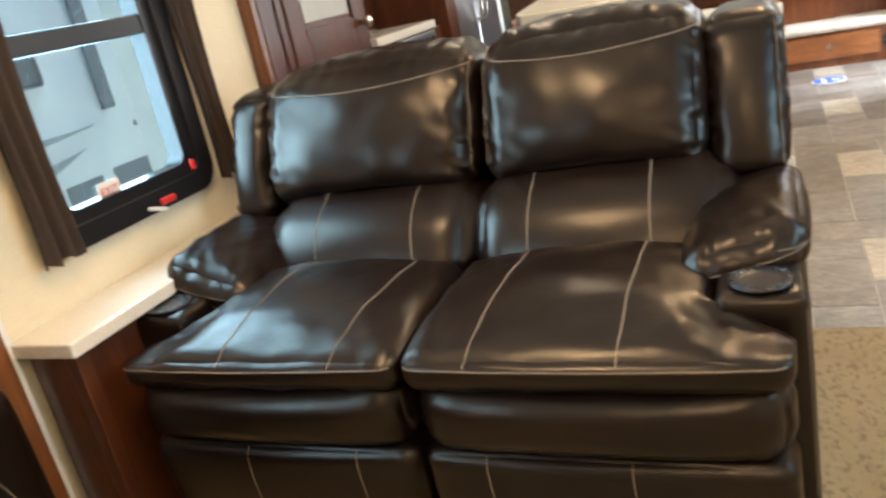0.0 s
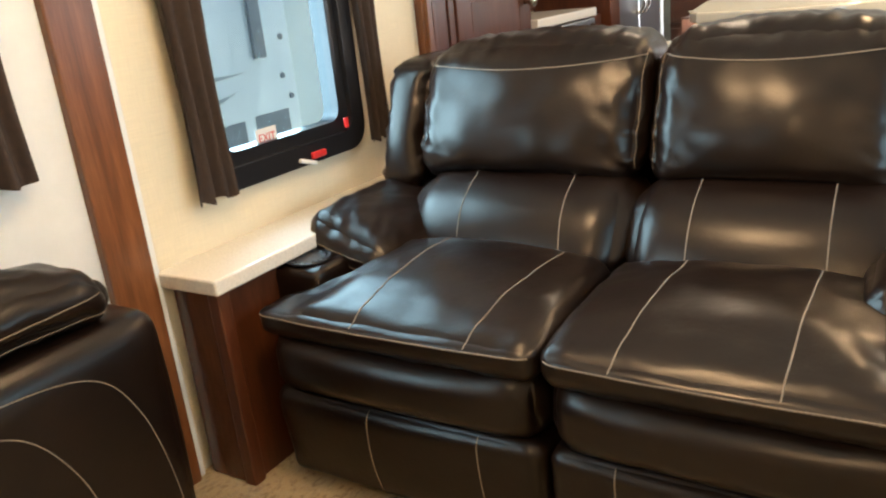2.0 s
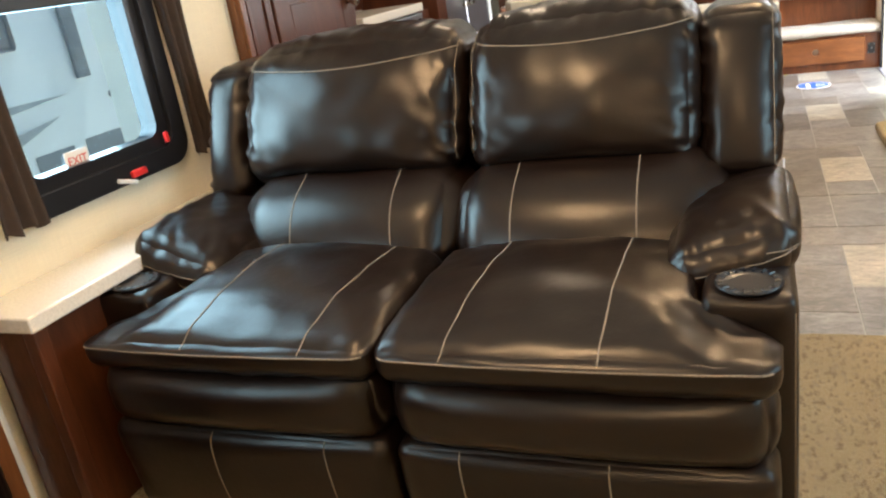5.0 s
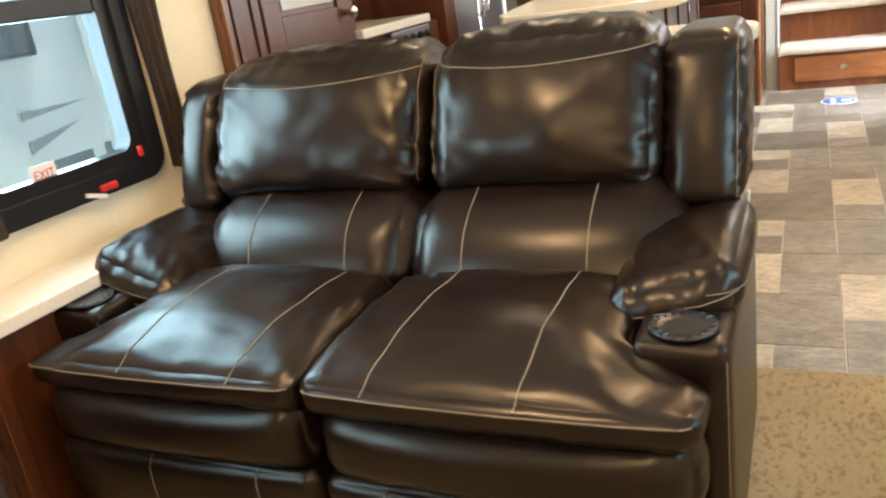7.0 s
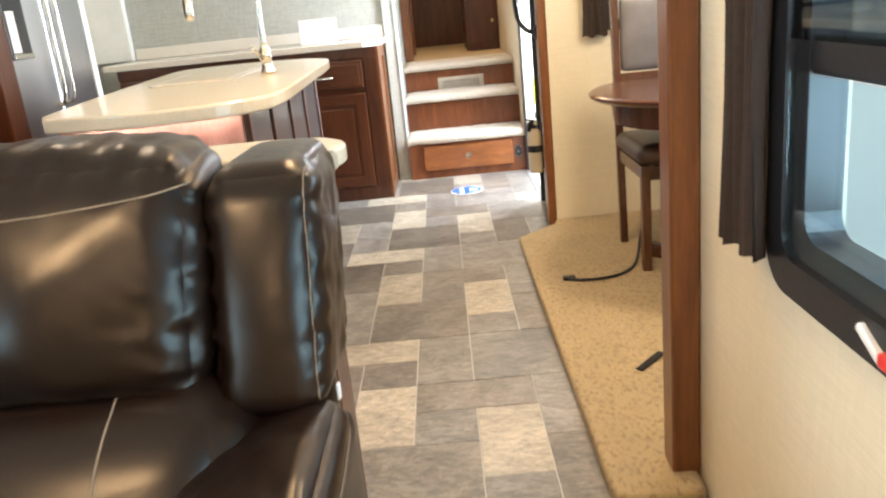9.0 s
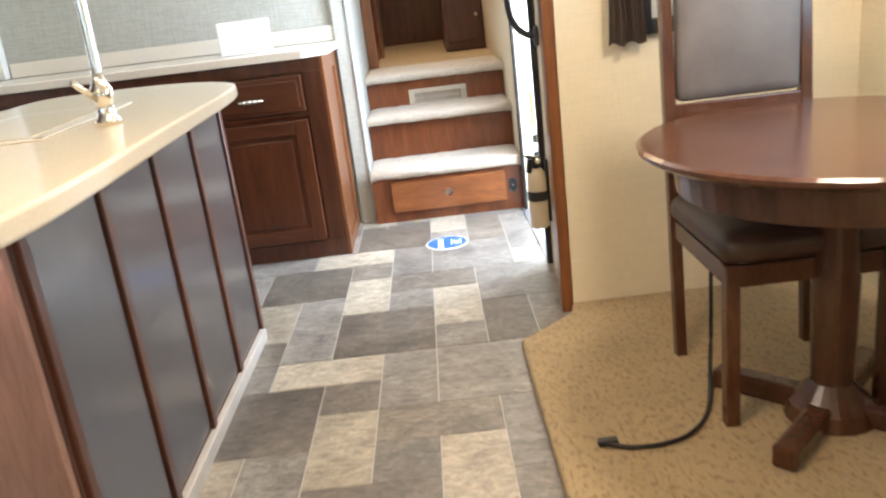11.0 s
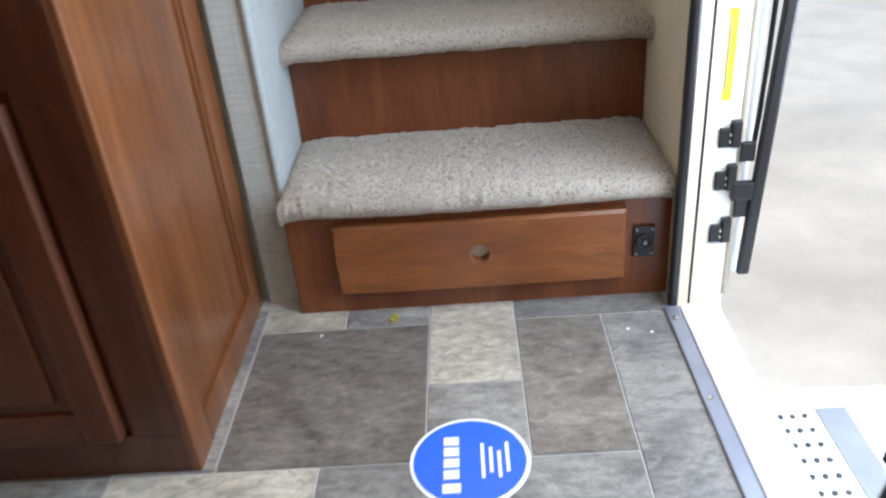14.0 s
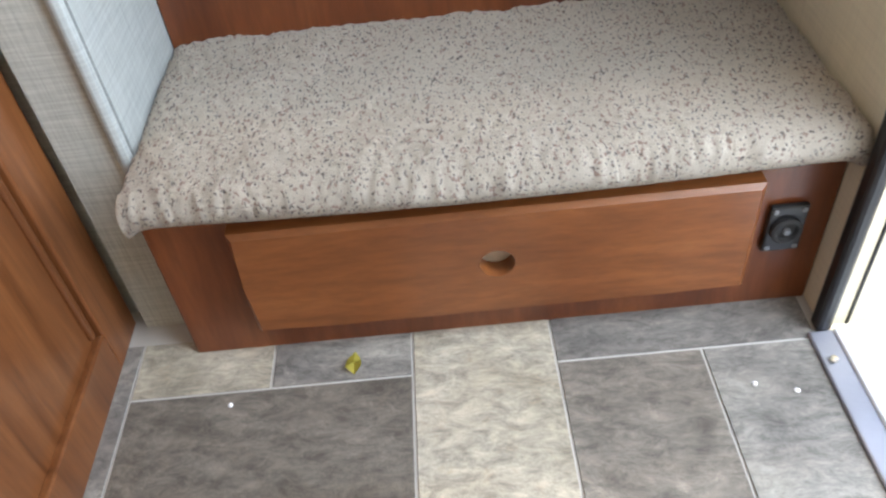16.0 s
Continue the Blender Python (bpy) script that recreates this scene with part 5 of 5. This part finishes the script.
for y in (5.70, 5.45, 5.2, 4.96):
    part("sill_screw", lathe([(0.006, 0.0098), (0.005, 0.0125), (0.001, 0.013)], (2.401, y, 0), 12), CHROME, bpy.data.objects["door_sill"])

# ---- entrance ----
ed = thing("door_1", (2.55, 5.80, 0.0), "white entrance door swung open with black hinges", "door", kind="structure")
part("frame_flange", box(2.420, 2.515, 5.765, 5.80, -0.03, 1.98, 0.004), WHITEP, ed)
part("frame_bead", box(2.442, 2.447, 5.760, 5.766, -0.03, 1.98, 0.002), BLACKP, ed)
part("hinge_rod", tube([(2.517, 5.772, 0.02), (2.517, 5.772, 1.98)], 0.0095, 12), VENTM, ed)
part("leaf", turned(box(0.0, 0.84, 0.0, 0.035, 0.05, 1.96, 0.006), pose(2.548, 5.792, 0, 0, 0, 76)), WHITEP, ed)
part("leaf_seal", tube(smooth_path([(2.546, 5.776, 0.36), (2.550, 5.776, 0.45), (2.553, 5.776, 0.7), (2.553, 5.776, 1.95)], 6), 0.005, 8), BLACKP, ed)
for z in (0.170, 0.287, 0.377):
    hp = part("hinge_plate", box(2.473, 2.501, 5.757, 5.765, z - 0.02, z + 0.02, 0.003), BLACKP, ed)
    part("hinge_lug", box(2.494, 2.514, 5.752, 5.782, z - 0.02, z + 0.035, 0.004), BLACKP, hp)
    for o in (-0.007, 0.007):
        part("screw", lathe([(0.004, 0.0), (0.003, -0.002)], (2.494, 5.757, z + o), 10, "y"), CHROME, hp)
for z in (0.345, 0.225):
    part("hinge_plate", box(2.516, 2.545, 5.757, 5.768, z - 0.02, z + 0.02, 0.003), BLACKP, ed)
part("hinge_arm", box(2.505, 2.562, 5.750, 5.765, 0.245, 0.285, 0.004), BLACKP, ed)
part("strut", turned(box(-0.013, 0.013, -0.008, 0.008, -0.19, 1.65, 0.006), pose(2.556, 5.757, 0.262, 0, 2.5, 0)), BLACKP, ed)
lb = part("warning_label", box(2.4485, 2.488, 5.7635, 5.7655, 0.45, 0.62), YELLOW, ed, "yellow warning label with small print")
for i in range(4):
    part("text_bar", box(2.4545 + 0.006 * i, 2.4575 + 0.006 * i, 5.7628, 5.7636, 0.465 + 0.005 * (i % 2), 0.605 - 0.006 * (i % 3)), GREYP, lb)

fx = thing("fire_extinguisher", (2.362, 4.825, 0.185), "ivory fire extinguisher in a black bracket by the door", "fire extinguisher")
part("cylinder", lathe([(0.030, 0.0), (0.039, 0.006), (0.040, 0.02), (0.040, 0.205), (0.036, 0.228), (0.024, 0.246), (0.014, 0.252)], (2.362, 4.825, 0.185), 28), IVORY, fx, smooth=True)
part("band", lathe([(0.0405, 0.12), (0.0435, 0.121), (0.0435, 0.158), (0.0405, 0.159)], (2.362, 4.825, 0.185), 28), BLACKP, fx)
part("valve", lathe([(0.014, 0.25), (0.016, 0.262), (0.016, 0.29), (0.010, 0.30)], (2.362, 4.825, 0.185), 18), BLACKP, fx)
part("lever", turned(box(-0.035, 0.045, -0.008, 0.008, 0.0, 0.012, 0.003), pose(2.352, 4.825, 0.475, 0, 14, 0)), BLACKP, fx)
part("nozzle", turned(box(-0.012, 0.012, -0.012, 0.012, -0.03, 0.03, 0.006), pose(2.335, 4.818, 0.45, 0, 10, 0)), BLACKP, fx)
part("gauge", lathe([(0.012, 0.0), (0.012, -0.008), (0.008, -0.010)], (2.368, 4.81, 0.47), 14, "y"), CHROME, fx)
part("bracket", box(2.398, 2.409, 4.80, 4.85, 0.21, 0.47, 0.004), BLACKP, fx)
gh = thing("grab_handle", (2.40, 4.80, 0.98), "curved black grab handle beside the door", "handle")
part("grip", tube(smooth_path([(2.405, 4.83, 0.955), (2.365, 4.83, 0.965), (2.33, 4.85, 1.00), (2.31, 4.86, 1.06), (2.305, 4.86, 1.2), (2.33, 4.85, 1.34), (2.405, 4.83, 1.38)], 8), 0.013, 12), BLACKP, gh, smooth=True)
part("mount", lathe([(0.040, 0.0), (0.040, -0.012), (0.026, -0.018)], (2.41, 4.825, 0.955), 24, "x"), BLACKP, gh)

es = thing("entry_step", (2.7, 5.35, -0.3), "grey perforated metal entry step outside", "step")
part("plate", turned(slab([(p.x, p.y) for p in smooth_path([(-0.13, -0.33, 0), (0.13, -0.33, 0), (0.15, 0.25, 0), (0.10, 0.31, 0), (-0.10, 0.31, 0), (-0.14, 0.24, 0)], 4)], -0.03, 0.0, 0.005), pose(2.68, 5.33, -0.15)), WHITEP, es)
part("grip_strip", box(2.66, 2.72, 5.08, 5.58, -0.1495, -0.147, 0.0006), GREYP, es)
for i in range(12):
    for j in range(3):
        part("stud", lathe([(0.006, -0.15), (0.006, -0.146), (0.003, -0.145)], (2.585 + 0.024 * j, 5.12 + 0.04 * i, 0), 8), BLACKP, es)
part("support", box(2.50, 2.56, 5.05, 5.60, -0.20, -0.155, 0.004), BLACKP, es)
part("leg", box(2.60, 2.76, 5.10, 5.14, -0.85, -0.182, 0.004), BLACKP, es)
part("leg", box(2.60, 2.76, 5.52, 5.56, -0.85, -0.182, 0.004), BLACKP, es)

# ---- dining ----
dt = thing("dining_table", (2.88, 3.42, 0.04), "round dark wooden dining table with an apron", "dining table")
part("tabletop", lathe([(0.30, -0.028), (0.43, -0.028), (0.448, -0.016), (0.450, -0.006), (0.440, 0.0), (0.001, 0.0)], (2.88, 3.42, 0.765), 56), DARKW, dt, smooth=False)
part("apron", lathe([(0.345, -0.12), (0.36, -0.118), (0.37, -0.03), (0.345, -0.028)], (2.88, 3.42, 0.765), 48), DARKW, dt)
part("pedestal", lathe([(0.11, 0.042), (0.10, 0.08), (0.05, 0.14), (0.055, 0.4), (0.045, 0.6), (0.12, 0.66)], (2.88, 3.42, 0.0), 24), DARKW, dt)
for a in (45, 135, 225, 315):
    part("foot", turned(box(0.02, 0.30, -0.03, 0.03, 0.043, 0.10, 0.01), pose(2.88, 3.42, 0, 0, 0, a)), DARKW, dt)


def dining_chair():
    ch = thing("dining_chair", (0, 0, 0), "dark wooden dining chair with padded seat and back", "chair", "dining chairs")
    for x in (-0.19, 0.19):
        part("leg", box(x - 0.018, x + 0.018, -0.225, -0.189, 0.0, 0.43, 0.004), DARKW, ch)
        part("back_post", turned(box(x - 0.016, x + 0.016, -0.018, 0.018, 0.0, 1.12, 0.004), pose(0, 0.20, 0, -4)), DARKW, ch)
        part("side_rail", box(x - 0.010, x + 0.010, -0.19, 0.19, 0.37, 0.425, 0.003), DARKW, ch)
    part("front_rail", box(-0.172, 0.172, -0.215, -0.195, 0.37, 0.425, 0.003), DARKW, ch)
    seat = cushion((0, -0.01, 0.465), (0.43, 0.44, 0.075), 0.035, (0.004, 0.004, 0.018), 12)
    part("seat", seat, BROWNL, ch, "dark brown padded seat", True)
    part("top_rail", box(-0.20, 0.20, 0.255, 0.285, 1.055, 1.115, 0.008), DARKW, ch)
    part("lower_rail", box(-0.175, 0.175, 0.235, 0.258, 0.70, 0.745, 0.004), DARKW, ch)
    back = cushion((0, 0.252, 0.90), (0.34, 0.045, 0.30), 0.018, (0, 0.012, 0), 10)
    part("backrest", back, GREYL, ch, "grey padded backrest", True)
    return ch


chair = dining_chair()
chair.matrix_basis = pose(2.82, 3.63, 0.042)
copy_thing(chair, pose(3.13, 2.78, 0.042, 0, 0, 180))

tagged(part("electric_cable", tube(smooth_path([(2.295, 3.39, 0.052), (2.36, 3.36, 0.050), (2.45, 3.36, 0.05), (2.53, 3.40, 0.05), (2.60, 3.50, 0.052), (2.66, 3.66, 0.09), (2.685, 3.72, 0.20), (2.69, 3.73, 0.45)], 8), 0.006, 8), BLACKP, smooth=True), "black power cord lying on the carpet", "cord")
tagged(part("cable_plug", box(2.285, 2.335, 3.38, 3.405, 0.044, 0.060, 0.004), BLACKP), "black plug end of a cord on the carpet", "plug")
tagged(part("strap", turned(box(-0.07, 0.07, -0.012, 0.012, 0.044, 0.050, 0.002), pose(2.43, 2.60, 0, 0, 0, 48)), BLACKP), "black strap end on the carpet", "strap")

# ---- outside ----
setting("ground", box(-3000, 3000, -3000, 3000, -1.2, -0.86), CONCRETE, "pale concrete yard", "ground")


def trailer(name, x0, x1, y0, y1, z1, label):
    t = thing(name, ((x0 + x1) / 2, (y0 + y1) / 2, -0.86), label, "trailer")
    part("wall", box(x0, x1, y0, y1, -0.35, z1, 0.04), WHITEP, t)
    part("roof", box(x0 - 0.02, x1 + 0.02, y0 - 0.02, y1 + 0.02, z1 + 0.001, z1 + 0.06, 0.02), WHITEP, t)
    for yy in ((y0 * 0.4 + y1 * 0.6), (y0 * 0.4 + y1 * 0.6) + 0.9):
        wx = x1 - 0.10 if x1 < 0 else x0 + 0.10
        wh = part("wheel", lathe([(0.20, -0.1), (0.36, -0.1), (0.38, -0.06), (0.38, 0.06), (0.36, 0.1), (0.20, 0.1)], (wx, yy, -0.48), 28, "x"), RUBBER, t)
    return t


tr = trailer("trailer_near", -5.2, -2.62, -1.5, 8.5, 2.7, "white travel trailer with grey stripes parked outside")
F = -2.615


def far_y(y):
    return -0.4 + 1.318 * (y + 0.4)


def far_z(z):
    return 1.138 + 1.318 * (z - 1.138)


part("step_panel", box(F - 0.004, F, far_y(2.40), far_y(2.65), far_z(0.20), far_z(0.545), 0.002), GREYP, tr)
part("step_panel", box(F - 0.004, F, far_y(2.73), far_y(3.00), far_z(0.20), far_z(0.555), 0.002), GREYP, tr)
part("awning_arm", box(F, F + 0.03, far_y(2.79), far_y(2.875), far_z(0.855), far_z(2.3), 0.006), GREYP, tr)
part("hatch", box(F - 0.004, F + 0.006, far_y(2.25), far_y(2.48), far_z(1.04), far_z(1.22), 0.03), GREYP, tr)
for y, z in ((3.02, 0.95), (2.99, 0.74), (3.04, 0.62)):
    part("latch", lathe([(0.022, 0.0), (0.02, 0.012)], (F, far_y(y), far_z(z)), 12, "x"), GREYP, tr)
for a, b, c2 in (((2.30, 0.76), (2.715, 0.795), (2.30, 0.80)), ((2.30, 0.60), (2.62, 0.70), (2.30, 0.66))):
    bm = bmesh.new()
    vs, ws = [[bm.verts.new((x, far_y(p[0]), far_z(p[1]))) for p in (a, b, c2)] for x in (F + 0.004, F - 0.004)]
    bm.faces.new(vs)
    bm.faces.new(ws[::-1])
    for i in range(3):
        bm.faces.new((vs[i], ws[i], ws[(i + 1) % 3], vs[(i + 1) % 3]))
    bmesh.ops.recalc_face_normals(bm, faces=bm.faces)
    part("stripe", bm, STRIPE, tr)
part("fender", tube(smooth_path([(F + 0.004, far_y(2.44), far_z(0.22)), (F + 0.004, far_y(2.50), far_z(0.36)), (F + 0.004, far_y(2.58), far_z(0.40)), (F + 0.004, far_y(2.68), far_z(0.37)), (F + 0.004, far_y(2.76), far_z(0.24))], 6), 0.022, 8), BLACKP, tr)
trailer("trailer_far", 40.0, 42.6, -6.0, 6.0, 2.8, "white travel trailer far across the concrete yard")

# ---- vinyl floor pieces ----
floor = setting("floor", box(-0.44, 2.41, 1.80, 5.90, -0.004, 0.0), GROUT, "slate look vinyl floor of mixed rectangles", "floor")
PX = 0.182
# period of six rows: (column, row, columns, rows, tone)
PATTERN = [(0, 2, 2, 2, "m"), (-1, 4, 2, 1, "d"), (0, 5, 1, 2, "l"), (0, 7, 1, 1, "m"), (1, 4, 2, 2, "m"), (1, 6, 1, 2, "d"), (2, 3, 1, 1, "l"), (2, 6, 1, 3, "m"),
           (-1, 2, 1, 2, "m"), (-1, 5, 1, 1, "m"), (-2, 6, 2, 2, "d"), (-3, 2, 2, 1, "l"), (-2, 3, 1, 1, "d"), (-2, 4, 1, 2, "l"), (-4, 3, 2, 2, "d"), (-3, 5, 1, 3, "m"),
           (-5, 2, 2, 1, "m"), (-4, 5, 1, 2, "l"), (-4, 7, 1, 1, "d"), (-5, 3, 1, 3, "m"), (-6, 6, 2, 2, "d"), (-6, 2, 1, 2, "l"), (-6, 4, 1, 2, "d")]


def row_y(j):
    return 5.742 - 0.2025 * j + 0.00065 * j * j


TONES = {"d": SLATE_D, "m": SLATE_M, "l": SLATE_L}
made = {}
for block in range(-1, 5):
    for col, row, w, h, tone in PATTERN:
        for shift in (0, -9):
            r0 = row + 6 * (block - 1)
            ya, yb = row_y(r0 + h), row_y(r0)
            xa, xb = 1.89 + PX * (col + shift), 1.89 + PX * (col + shift + w)
            ya, yb, xa, xb = max(ya, 1.803), min(yb, 5.835), max(xa, -0.70), min(xb, 2.40)
            if yb - ya < 0.02 or xb - xa < 0.02 or xb < 0.3:
                continue
            g = 0.0018
            key = (round(xb - xa, 3), round(yb - ya, 2), tone)
            if key not in made:
                lx, ly = (xb - xa) / 2 - g, (yb - ya) / 2 - g
                made[key] = mesh_of("tile", slab([(-lx, -ly), (lx, -ly), (lx, ly), (-lx, ly)], 0.0003, 0.0024, 0.0008), TONES[tone])
            ob = new("tile", made[key])
            ob.location = ((xa + xb) / 2, (ya + yb) / 2, 0)
            ob.parent = floor
